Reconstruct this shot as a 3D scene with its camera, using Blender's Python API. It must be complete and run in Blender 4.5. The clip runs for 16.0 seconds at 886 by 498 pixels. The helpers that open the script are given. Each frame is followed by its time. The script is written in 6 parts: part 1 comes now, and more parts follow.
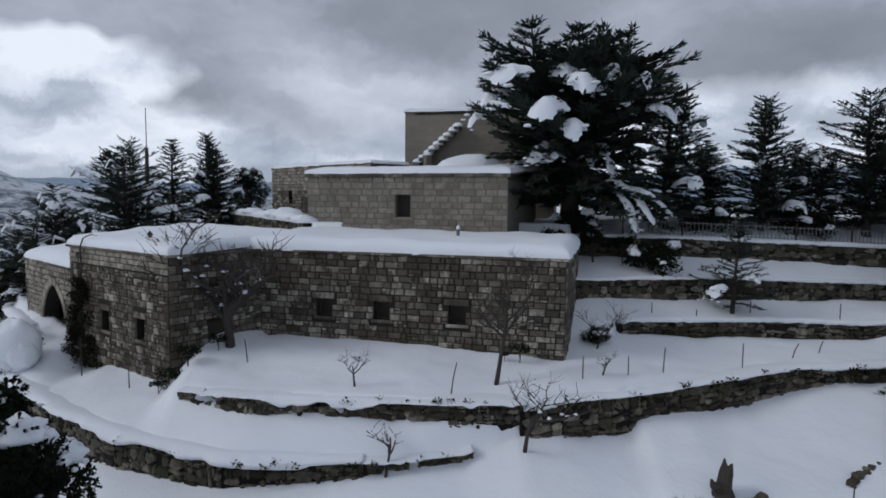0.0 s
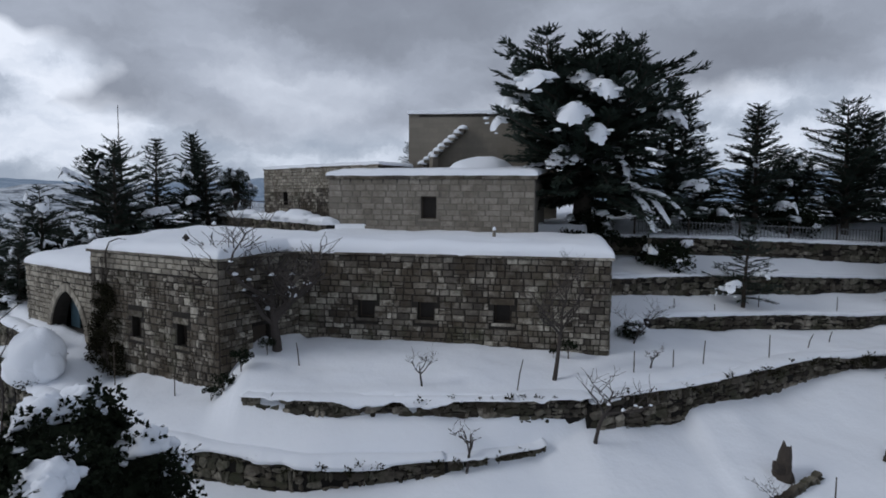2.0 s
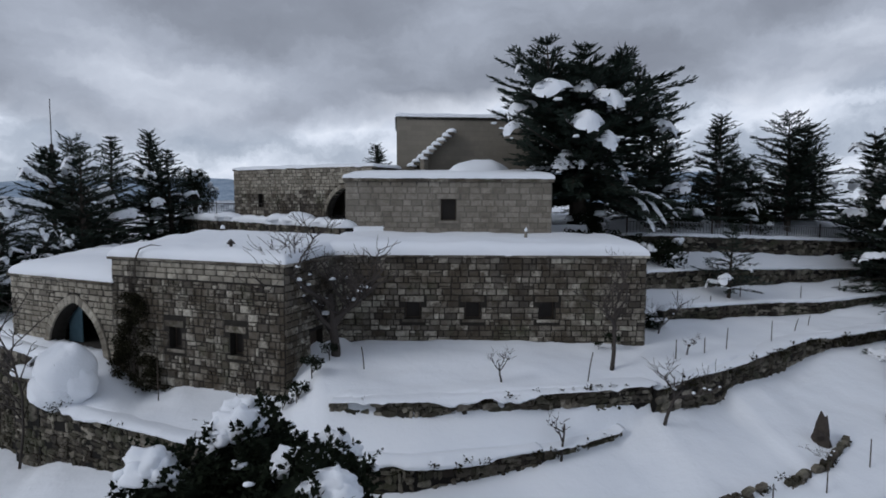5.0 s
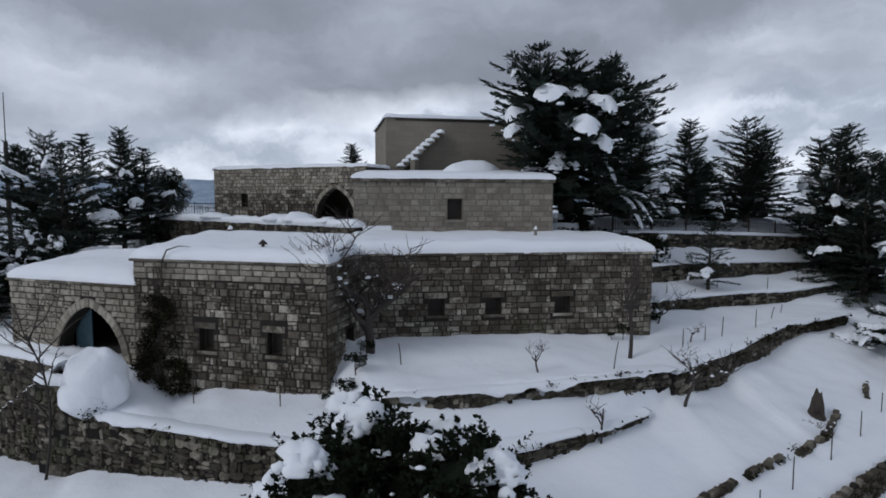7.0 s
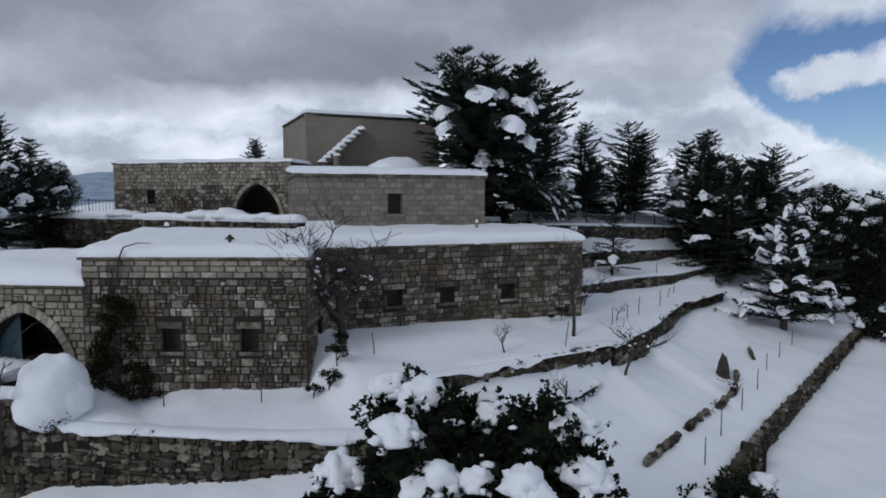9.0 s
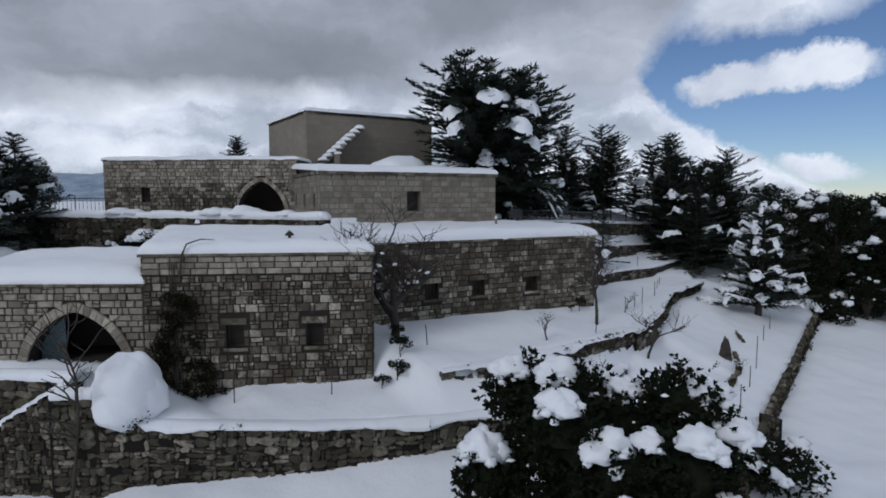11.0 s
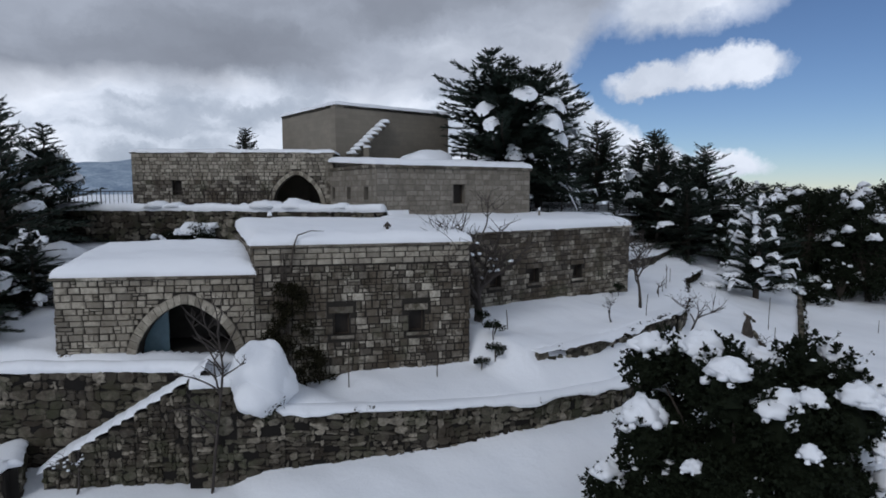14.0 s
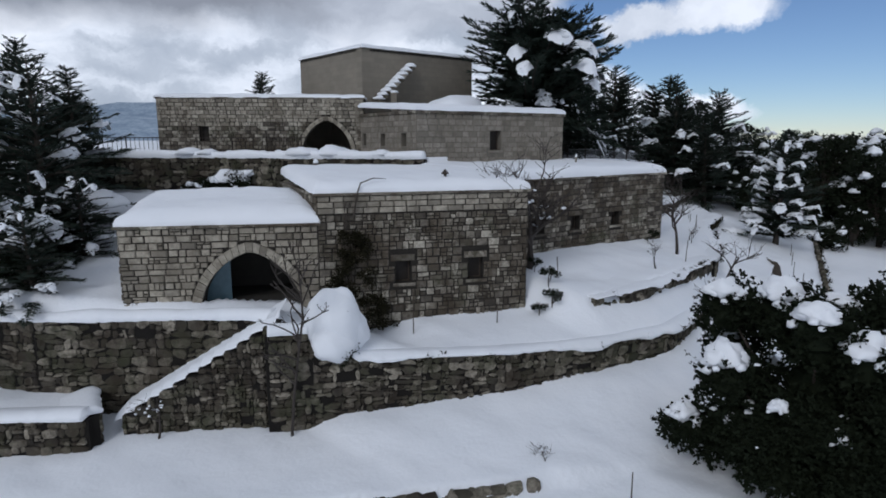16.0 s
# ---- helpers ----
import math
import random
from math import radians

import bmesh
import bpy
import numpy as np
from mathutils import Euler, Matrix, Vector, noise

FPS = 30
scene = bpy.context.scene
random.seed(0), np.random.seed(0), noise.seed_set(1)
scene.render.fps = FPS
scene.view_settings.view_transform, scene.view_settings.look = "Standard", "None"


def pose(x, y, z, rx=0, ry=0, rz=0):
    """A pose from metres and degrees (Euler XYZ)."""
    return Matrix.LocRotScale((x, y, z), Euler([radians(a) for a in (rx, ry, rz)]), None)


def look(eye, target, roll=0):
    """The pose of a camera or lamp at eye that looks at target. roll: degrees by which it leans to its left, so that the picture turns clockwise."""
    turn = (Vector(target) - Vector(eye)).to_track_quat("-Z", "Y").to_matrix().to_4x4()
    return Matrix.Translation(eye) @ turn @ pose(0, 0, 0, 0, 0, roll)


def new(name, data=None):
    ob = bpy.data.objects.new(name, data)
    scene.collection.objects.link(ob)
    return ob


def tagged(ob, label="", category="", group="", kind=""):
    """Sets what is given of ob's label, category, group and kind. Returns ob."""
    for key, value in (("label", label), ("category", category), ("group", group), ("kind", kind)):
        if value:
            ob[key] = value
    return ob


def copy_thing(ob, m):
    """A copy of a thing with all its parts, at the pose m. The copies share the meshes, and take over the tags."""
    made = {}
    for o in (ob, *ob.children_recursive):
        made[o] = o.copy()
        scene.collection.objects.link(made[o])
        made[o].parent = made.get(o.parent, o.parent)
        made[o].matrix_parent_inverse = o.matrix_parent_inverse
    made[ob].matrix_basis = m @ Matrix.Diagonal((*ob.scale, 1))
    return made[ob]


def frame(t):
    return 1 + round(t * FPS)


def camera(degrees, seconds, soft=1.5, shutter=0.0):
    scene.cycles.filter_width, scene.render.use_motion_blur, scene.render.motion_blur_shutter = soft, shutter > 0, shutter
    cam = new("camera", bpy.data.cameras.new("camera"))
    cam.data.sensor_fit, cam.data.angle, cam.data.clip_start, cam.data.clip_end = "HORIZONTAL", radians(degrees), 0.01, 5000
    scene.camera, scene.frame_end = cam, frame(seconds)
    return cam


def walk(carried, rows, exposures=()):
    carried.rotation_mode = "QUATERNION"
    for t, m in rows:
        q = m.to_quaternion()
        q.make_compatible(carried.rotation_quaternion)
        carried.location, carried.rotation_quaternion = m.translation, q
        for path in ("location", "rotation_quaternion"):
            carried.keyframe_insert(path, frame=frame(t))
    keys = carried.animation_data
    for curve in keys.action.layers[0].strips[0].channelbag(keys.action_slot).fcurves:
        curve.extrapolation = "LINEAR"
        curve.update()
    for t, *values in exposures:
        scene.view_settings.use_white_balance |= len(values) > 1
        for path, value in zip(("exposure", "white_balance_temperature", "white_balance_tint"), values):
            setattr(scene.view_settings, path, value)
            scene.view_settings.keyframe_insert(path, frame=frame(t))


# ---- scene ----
cam = camera(71.7, 16.0, soft=1.75)
METRES, EYE, TILT, LEAN, TURN = 32.0, 7.0, 0.0, 0.0, 0.0
ROWS = [
    (0.0, 0.0, 0.0, 0.0, 0.04, -4.63, -0.54),
    (0.5, -0.0301, -0.0027, -0.0002, -0.82, -4.63, -0.52),
    (1.0, -0.0632, -0.0055, 0.0004, -1.7, -4.62, -0.5),
    (1.5, -0.0926, -0.0073, 0.0009, -2.95, -4.59, -0.5),
    (2.0, -0.1249, -0.0086, 0.0014, -5.67, -4.58, -0.44),
    (2.5, -0.1554, -0.0086, 0.0014, -8.5, -4.59, -0.41),
    (3.0, -0.1889, -0.0067, 0.0017, -11.17, -4.57, -0.38),
    (3.5, -0.22, -0.0037, 0.0018, -13.23, -4.56, -0.33),
    (4.0, -0.2542, -0.0002, 0.0032, -14.62, -4.58, -0.31),
    (4.5, -0.286, 0.0031, 0.004, -15.28, -4.57, -0.3),
    (7.0, -0.4362, 0.0206, 0.0053, -22.7, -4.65, -0.18),
    (7.5, -0.4667, 0.0251, 0.0042, -25.6, -4.66, -0.15),
    (8.0, -0.5016, 0.032, 0.0025, -29.44, -4.67, -0.09),
    (8.5, -0.5331, 0.0402, 0.001, -33.03, -4.73, -0.05),
    (11.0, -0.7024, 0.1237, -0.0055, -43.25, -4.71, 0.02),
    (11.5, -0.7322, 0.1401, -0.0058, -43.93, -4.73, 0.0),
    (12.0, -0.762, 0.157, -0.0057, -44.41, -4.76, -0.0),
    (12.5, -0.7884, 0.1729, -0.0054, -45.09, -4.77, -0.0),
    (13.0, -0.8148, 0.1907, -0.0055, -46.47, -4.78, 0.01),
    (13.5, -0.8369, 0.2076, -0.0056, -48.1, -4.8, 0.04),
    (14.0, -0.8591, 0.2263, -0.0059, -49.38, -5.35, 0.04),
    (14.5, -0.8774, 0.2433, -0.006, -50.07, -6.61, 0.04),
    (15.0, -0.8941, 0.2613, -0.0058, -50.41, -8.0, 0.03),
    (15.5, -0.9065, 0.2779, -0.0056, -50.62, -9.25, 0.03),
    (16.0, -0.9144, 0.2915, -0.0054, -50.79, -10.28, 0.02),
]
walk(cam, [(t, pose(0, 0, EYE, TILT, LEAN, TURN) @ pose(METRES * x, METRES * y, METRES * z, 90 + pitch, roll, yaw)) for t, x, y, z, yaw, pitch, roll in ROWS], exposures=[(0.0, -0.14, 5860, 11), (13.0, -0.14, 5860, 11), (16.0, 0.01, 5860, 11)])

# ---- light ----
SUN_AZ, SUN_EL = 258.0, 34.0          # compass degrees from +y, clockwise; the sun stands behind thin cloud
world = bpy.data.worlds.new("winter_sky")
scene.world = world
world.use_nodes = True
wn, wl = world.node_tree.nodes, world.node_tree.links
wn.clear()


def wnode(kind, **kw):
    n = wn.new(kind)
    for k, v in kw.items():
        n.inputs[k].default_value = v
    return n


def wmath(op, a, b=None, c=None, clamp=False):
    n = wn.new("ShaderNodeMath")
    n.operation, n.use_clamp = op, clamp
    for i, v in enumerate((a, b, c)):
        if v is None:
            continue
        if isinstance(v, (int, float)):
            n.inputs[i].default_value = v
        else:
            wl.new(v, n.inputs[i])
    return n.outputs[0]


def wramp(fac, stops):
    n = wn.new("ShaderNodeValToRGB")
    while len(n.color_ramp.elements) < len(stops):
        n.color_ramp.elements.new(0.5)
    for e, (p, c) in zip(n.color_ramp.elements, stops):
        e.position, e.color = p, (*c, 1)
    wl.new(fac, n.inputs[0])
    return n.outputs[0]


sky = wn.new("ShaderNodeTexSky")
sky.sky_type, sky.sun_disc = "NISHITA", False
sky.sun_elevation, sky.sun_rotation = radians(SUN_EL), radians(SUN_AZ)
sky.altitude, sky.air_density, sky.dust_density = 1500, 1.0, 0.0
geo = wn.new("ShaderNodeTexCoord")
# directions are stirred by fine noise, so that cloud edges billow
def stirred(amount, scale, detail):
    n = wnode("ShaderNodeTexNoise", Scale=scale, Detail=detail, Roughness=0.66)
    wl.new(geo.outputs["Generated"], n.inputs["Vector"])
    off = wn.new("ShaderNodeVectorMath"); off.operation = "MULTIPLY_ADD"
    wl.new(n.outputs["Color"], off.inputs[0])
    off.inputs[1].default_value = (amount,) * 3
    off.inputs[2].default_value = (-amount / 2,) * 3
    tot = wn.new("ShaderNodeVectorMath"); tot.operation = "ADD"
    wl.new(geo.outputs["Generated"], tot.inputs[0]); wl.new(off.outputs[0], tot.inputs[1])
    return tot.outputs[0]


def bearing(vec):
    """East share of the level direction, and the height."""
    q = wn.new("ShaderNodeSeparateXYZ")
    wl.new(vec, q.inputs[0])
    flat = wmath("SQRT", wmath("ADD", wmath("MULTIPLY", q.outputs[0], q.outputs[0]), wmath("MULTIPLY", q.outputs[1], q.outputs[1])))
    return wmath("DIVIDE", q.outputs[0], wmath("MAXIMUM", flat, 0.05)), q.outputs[2]


def step(a, b, v):
    return wramp(wmath("MULTIPLY_ADD", v, 1.0 / (b - a), -a / (b - a)), [(0.0, (0, 0, 0)), (1.0, (1, 1, 1))])


def bank(vec, centre, wide, high, soft=2.5):
    """A loose bank of cloud round a direction."""
    a = wn.new("ShaderNodeVectorMath"); a.operation = "SUBTRACT"
    wl.new(vec, a.inputs[0]); a.inputs[1].default_value = centre
    b = wn.new("ShaderNodeVectorMath"); b.operation = "MULTIPLY"
    wl.new(a.outputs[0], b.inputs[0]); b.inputs[1].default_value = (1 / wide, 1 / wide, 1 / high)
    c = wn.new("ShaderNodeVectorMath"); c.operation = "LENGTH"
    wl.new(b.outputs[0], c.inputs[0])
    return wmath("MULTIPLY", wmath("SUBTRACT", 1.0, c.outputs["Value"]), soft, clamp=True)


def over(fac, below, above):
    n = wn.new("ShaderNodeMix"); n.data_type = "RGBA"
    for i, v in ((0, fac), (6, below), (7, above)):
        if isinstance(v, tuple):
            n.inputs[i].default_value = (*v, 1)
        else:
            wl.new(v, n.inputs[i])
    return n.outputs[2]


fine, broad = stirred(0.09, 9.0, 8.0), stirred(0.20, 2.6, 4.0)
east, rise = bearing(fine)
east_b, rise_b = bearing(broad)


def tone_noise(scale, detail, stretch=2.2, shift=0.0):
    m = wn.new("ShaderNodeVectorMath"); m.operation = "MULTIPLY_ADD"
    wl.new(fine, m.inputs[0])
    m.inputs[1].default_value, m.inputs[2].default_value = (1, 1, stretch), (shift, shift * 0.6, shift * 1.3)
    n = wnode("ShaderNodeTexNoise", Scale=scale, Detail=detail, Roughness=0.5)
    wl.new(m.outputs[0], n.inputs["Vector"])
    return n.outputs[0]


# the grey deck overhead ends to the east; under its foot stand heaped white clouds
east_edge = wmath("MULTIPLY_ADD", rise, 0.31, 0.812)
gap = step(-0.006, 0.012, wmath("SUBTRACT", east, east_edge))
thin = bank(broad, (-0.50, 0.85, 0.195), 0.20, 0.07, 1.3)
sag = bank(broad, (-0.10, 0.98, 0.12), 0.42, 0.08, 1.5)
foot = wmath("ADD", wmath("MULTIPLY_ADD", wmath("SUBTRACT", rise_b, rise), 0.55, rise), wmath("SUBTRACT", wmath("MULTIPLY", sag, 0.05), wmath("MULTIPLY", thin, 0.10)))
deck = wmath("MULTIPLY", step(0.135, 0.178, foot), wmath("SUBTRACT", 1.0, gap))
deck_tone = wmath("MULTIPLY_ADD", step(-0.16, 0.0, wmath("SUBTRACT", east, east_edge)), 0.22, tone_noise(2.3, 7.0, 2.6, 3.1))
deck_hue = wramp(deck_tone, [(0.30, (0.235, 0.245, 0.272)), (0.47, (0.315, 0.33, 0.362)), (0.60, (0.46, 0.48, 0.52)), (0.80, (0.83, 0.845, 0.87))])
heap_tone = wmath("MULTIPLY_ADD", rise, 0.75, tone_noise(5.5, 7.0, 2.6, 7.7))
heap_hue = wramp(heap_tone, [(0.40, (0.40, 0.435, 0.485)), (0.53, (0.54, 0.57, 0.61)), (0.63, (0.80, 0.82, 0.85)), (0.74, (0.98, 0.98, 0.985))])
heap_top = wmath("MAXIMUM", wmath("MULTIPLY_ADD", wmath("SUBTRACT", east, 0.919), -1.75, 0.098), 0.0)
heap = step(-0.006, 0.012, wmath("SUBTRACT", heap_top, rise))
heap = wmath("MAXIMUM", heap, wmath("SUBTRACT", 1.0, step(-0.10, -0.03, wmath("SUBTRACT", east, east_edge))))
drift = wmath("MAXIMUM", wmath("MAXIMUM", bank(fine, (0.945, 0.272, 0.178), 0.095, 0.032, 3.0), bank(fine, (0.915, 0.362, 0.169), 0.08, 0.024, 2.6)), bank(fine, (0.908, 0.335, 0.268), 0.15, 0.05, 1.9))
drift = wmath("MAXIMUM", drift, bank(fine, (0.960, 0.270, 0.046), 0.05, 0.018, 2.0))
drift_hue = wramp(tone_noise(4.2, 6.0, 2.2, 1.3), [(0.36, (0.56, 0.59, 0.64)), (0.60, (0.90, 0.91, 0.93))])
skyhue = wn.new("ShaderNodeMix"); skyhue.data_type = "RGBA"; skyhue.blend_type = "MULTIPLY"
skyhue.inputs[0].default_value = 1.0
wl.new(sky.outputs[0], skyhue.inputs[6]); skyhue.inputs[7].default_value = (0.053, 0.057, 0.065, 1)
cloudy = over(wmath("MULTIPLY", heap, 0.96), skyhue.outputs[2], heap_hue)
cloudy = over(drift, cloudy, drift_hue)
cloudy = over(deck, cloudy, deck_hue)
bg = wnode("ShaderNodeBackground", Strength=1.0)
wl.new(cloudy, bg.inputs[0])
out = wn.new("ShaderNodeOutputWorld")
wl.new(bg.outputs[0], out.inputs[0])

sun = new("sun", bpy.data.lights.new("sun", "SUN"))
sun.data.energy, sun.data.angle, sun.data.color = 0.9, radians(20), (1.0, 0.95, 0.88)
sa, se = radians(SUN_AZ), radians(SUN_EL)
sun.matrix_basis = look((0, 0, 60), (-math.sin(sa) * math.cos(se) * 10, -math.cos(sa) * math.cos(se) * 10, 60 - 10 * math.sin(se)))


# ---- materials ----
class Mat:
    """A small wrapper round a Principled node tree."""
    def __init__(self, name, rough=0.9, metal=0.0):
        self.m = bpy.data.materials.new(name)
        self.m.use_nodes = True
        self.n, self.l = self.m.node_tree.nodes, self.m.node_tree.links
        self.p = self.n["Principled BSDF"]
        self.p.inputs["Roughness"].default_value, self.p.inputs["Metallic"].default_value = rough, metal
        self.p.inputs["Specular IOR Level"].default_value = 0.3
        self.pos = self.n.new("ShaderNodeNewGeometry").outputs["Position"]

    def noise(self, scale, detail=4, rough=0.55, vec=None):
        t = self.n.new("ShaderNodeTexNoise")
        t.inputs["Scale"].default_value, t.inputs["Detail"].default_value, t.inputs["Roughness"].default_value = scale, detail, rough
        self.l.new(vec or self.pos, t.inputs["Vector"])
        return t.outputs[0]

    def rnd(self):
        return self.n.new("ShaderNodeObjectInfo").outputs["Random"]

    def island(self):
        return self.n.new("ShaderNodeNewGeometry").outputs["Random Per Island"]

    def math(self, op, a, b=0.0, clamp=False):
        t = self.n.new("ShaderNodeMath")
        t.operation, t.use_clamp = op, clamp
        for i, v in enumerate((a, b)):
            if isinstance(v, (int, float)):
                t.inputs[i].default_value = v
            else:
                self.l.new(v, t.inputs[i])
        return t.outputs[0]

    def ramp(self, fac, stops):
        t = self.n.new("ShaderNodeValToRGB")
        while len(t.color_ramp.elements) < len(stops):
            t.color_ramp.elements.new(0.5)
        for e, (p, c) in zip(t.color_ramp.elements, stops):
            e.position, e.color = p, (*c, 1)
        self.l.new(fac, t.inputs[0])
        return t.outputs[0]

    def mix(self, fac, a, b, how="MIX"):
        t = self.n.new("ShaderNodeMix")
        t.data_type, t.blend_type = "RGBA", how
        for i, v in ((0, fac), (6, a), (7, b)):
            if isinstance(v, (int, float)):
                t.inputs[i].default_value = v
            elif isinstance(v, tuple):
                t.inputs[i].default_value = (*v, 1)
            else:
                self.l.new(v, t.inputs[i])
        return t.outputs[2]

    def done(self, colour, bump=None, strength=0.4, dist=0.02):
        if isinstance(colour, tuple):
            self.p.inputs["Base Color"].default_value = (*colour, 1)
        else:
            self.l.new(colour, self.p.inputs["Base Color"])
        if bump is not None:
            b = self.n.new("ShaderNodeBump")
            b.inputs["Strength"].default_value, b.inputs["Distance"].default_value = strength, dist
            self.l.new(bump, b.inputs["Height"])
            self.l.new(b.outputs[0], self.p.inputs["Normal"])
        return self.m


def stone_mat(name, pale, mid, dark, moss, moss_amount, lichen=0.5, each=True):
    k = Mat(name, 0.92)
    r = k.math("ADD", k.math("MULTIPLY", k.rnd() if each else k.island(), 0.48), k.math("MULTIPLY", k.noise(0.9, 7, 0.62), 0.70))
    base = k.ramp(r, [(0.34, dark), (0.55, mid), (0.70, tuple((a + b) / 2 for a, b in zip(mid, pale))), (0.81, pale)])
    base = k.mix(k.ramp(k.noise(6, 7, 0.7), [(0.42, (0, 0, 0)), (0.72, (0.8, 0.8, 0.8))]), base, dark)
    # real brown staining, strengthened to carry the front wing's shade as well
    stain_shade = k.ramp(k.noise(0.55, 6, 0.62), [(0.46, (0, 0, 0)), (0.60, (1, 1, 1))])
    base = k.mix(k.math("MULTIPLY", stain_shade, lichen), base, (mid[0] * 0.45, mid[1] * 0.405, mid[2] * 0.35))
    soot = k.ramp(k.noise(1.7, 9, 0.72), [(0.51, (0, 0, 0)), (0.575, (1, 1, 1))])
    base = k.mix(k.math("MULTIPLY", soot, lichen * 0.9), base, (mid[0] * 0.29, mid[1] * 0.255, mid[2] * 0.21))
    green = k.ramp(k.noise(0.9, 5, 0.6, None), [(0.60 - moss_amount * 0.3, (0, 0, 0)), (0.80 - moss_amount * 0.3, (1, 1, 1))])
    base = k.mix(k.math("MULTIPLY", green, 0.75), base, moss)
    return k.done(base, k.noise(28, 6, 0.7), 0.75, 0.02)


LIME = ((0.48, 0.445, 0.37), (0.178, 0.159, 0.13), (0.052, 0.045, 0.037), (0.055, 0.06, 0.034))
ASHLAR = stone_mat("weathered_limestone", *LIME, 0.2, 0.85)
ASHLAR_J = stone_mat("weathered_limestone_course", *LIME, 0.2, 0.85, False)
PALE = stone_mat("clean_limestone", (0.48, 0.44, 0.36), (0.32, 0.292, 0.238), (0.15, 0.135, 0.11), (0.08, 0.08, 0.05), 0.0, 0.3)
DRESSED = ((0.30, 0.273, 0.23), (0.24, 0.218, 0.182), (0.175, 0.158, 0.13), (0.1, 0.095, 0.06))
SMOOTH = stone_mat("dressed_limestone", *DRESSED, 0.0, 0.3)
SMOOTH_J = stone_mat("dressed_limestone_course", *DRESSED, 0.0, 0.3, False)
MOSSY = ((0.40, 0.36, 0.29), (0.105, 0.092, 0.072), (0.026, 0.022, 0.018), (0.032, 0.036, 0.017))
RUBBLE = stone_mat("mossy_rubble", *MOSSY, 0.50, 0.6)
RUBBLE_J = stone_mat("mossy_rubble_mass", *MOSSY, 0.50, 0.6, False)


def mortar_mat(name, colour):
    k = Mat(name, 0.95)
    return k.done(k.mix(k.noise(3, 5), colour, tuple(c * 0.45 for c in colour)), k.noise(40, 5), 0.5, 0.01)


MORTAR = mortar_mat("dark_mortar", (0.034, 0.030, 0.025))
MORTAR_PALE = mortar_mat("pale_mortar", (0.21, 0.19, 0.158))
EARTH = mortar_mat("wall_core", (0.014, 0.012, 0.010))


def course_wall_mat():
    k = Mat("fine_ashlar", 0.92)
    b = k.n.new("ShaderNodeTexBrick")
    mp = k.n.new("ShaderNodeTexCoord")
    k.l.new(mp.outputs["UV"], b.inputs["Vector"])
    b.inputs["Color1"].default_value, b.inputs["Color2"].default_value = (0.33, 0.295, 0.235, 1), (0.28, 0.25, 0.2, 1)
    b.inputs["Mortar"].default_value = (0.265, 0.236, 0.19, 1)
    b.inputs["Scale"].default_value, b.inputs["Mortar Size"].default_value = 1.0, 0.012
    b.inputs["Brick Width"].default_value, b.inputs["Row Height"].default_value = 0.6, 0.3
    base = k.mix(k.math("MULTIPLY", k.noise(0.5, 6, 0.65), 0.8), b.outputs[0], (0.105, 0.095, 0.08))
    base = k.mix(k.math("MULTIPLY", k.noise(7, 6, 0.65), 0.4), base, (0.14, 0.128, 0.105))
    return k.done(base, k.noise(22, 6, 0.7), 0.5, 0.02)


FINE = course_wall_mat()


def snow_mat():
    k = Mat("snow", 0.75)
    c = k.mix(k.noise(0.35, 5), (0.79, 0.825, 0.875), (0.893, 0.912, 0.94))
    k.p.inputs["Subsurface Weight"].default_value = 0.0
    return k.done(c, k.math("ADD", k.noise(1.6, 5, 0.55), k.math("MULTIPLY", k.noise(9, 4), 0.25)), 0.35, 0.12)


SNOW = snow_mat()


def simple(name, a, b, scale=8.0, rough=0.85, metal=0.0, bump=0.4, use_random=False, spec=0.3):
    k = Mat(name, rough, metal)
    f = k.noise(scale, 5, 0.6)
    if use_random:
        f = k.math("ADD", k.math("MULTIPLY", f, 0.6), k.math("MULTIPLY", k.island(), 0.4))
    k.p.inputs["Specular IOR Level"].default_value = spec
    return k.done(k.mix(f, a, b), k.noise(scale * 4, 4) if bump else None, bump, 0.01)


BARK = simple("bark", (0.03, 0.025, 0.021), (0.08, 0.066, 0.054), 14)
GREYBARK = simple("grey_bark", (0.028, 0.023, 0.021), (0.075, 0.064, 0.056), 14)
# needle colours are lifted to stand in for haze over the trees
NEEDLE = simple("cedar_needles", (0.022, 0.031, 0.027), (0.048, 0.065, 0.048), 3, 0.7, 0, 0.0, True, 0.1)
CREEPER = simple("dry_creeper", (0.010, 0.0105, 0.006), (0.03, 0.027, 0.015), 3, 0.8, 0, 0.0, True, 0.06)
LEAF = simple("oak_leaves", (0.009, 0.013, 0.008), (0.017, 0.022, 0.012), 4, 0.75, 0, 0.0, True, 0.06)
IRON = simple("rusty_iron", (0.03, 0.027, 0.025), (0.07, 0.055, 0.045), 20, 0.7, 0.4)
GREYMETAL = simple("grey_paint", (0.16, 0.165, 0.175), (0.26, 0.265, 0.275), 12, 0.6, 0.2)
WOOD = simple("old_wood", (0.035, 0.027, 0.021), (0.085, 0.066, 0.05), 10)
# dark roof slabs; kept this dark to carry the porch's inner shade too
ROOF_PORCH_SHADE = simple("roof_and_porch_shade", (0.035, 0.033, 0.03), (0.07, 0.065, 0.058), 3)
WINDOWDARK = simple("window_dark", (0.010, 0.008, 0.006), (0.028, 0.022, 0.017), 9.0, 0.6)
BLUEGLASS = simple("pale_door_panel", (0.05, 0.10, 0.13), (0.20, 0.30, 0.35), 1.6, 0.3)


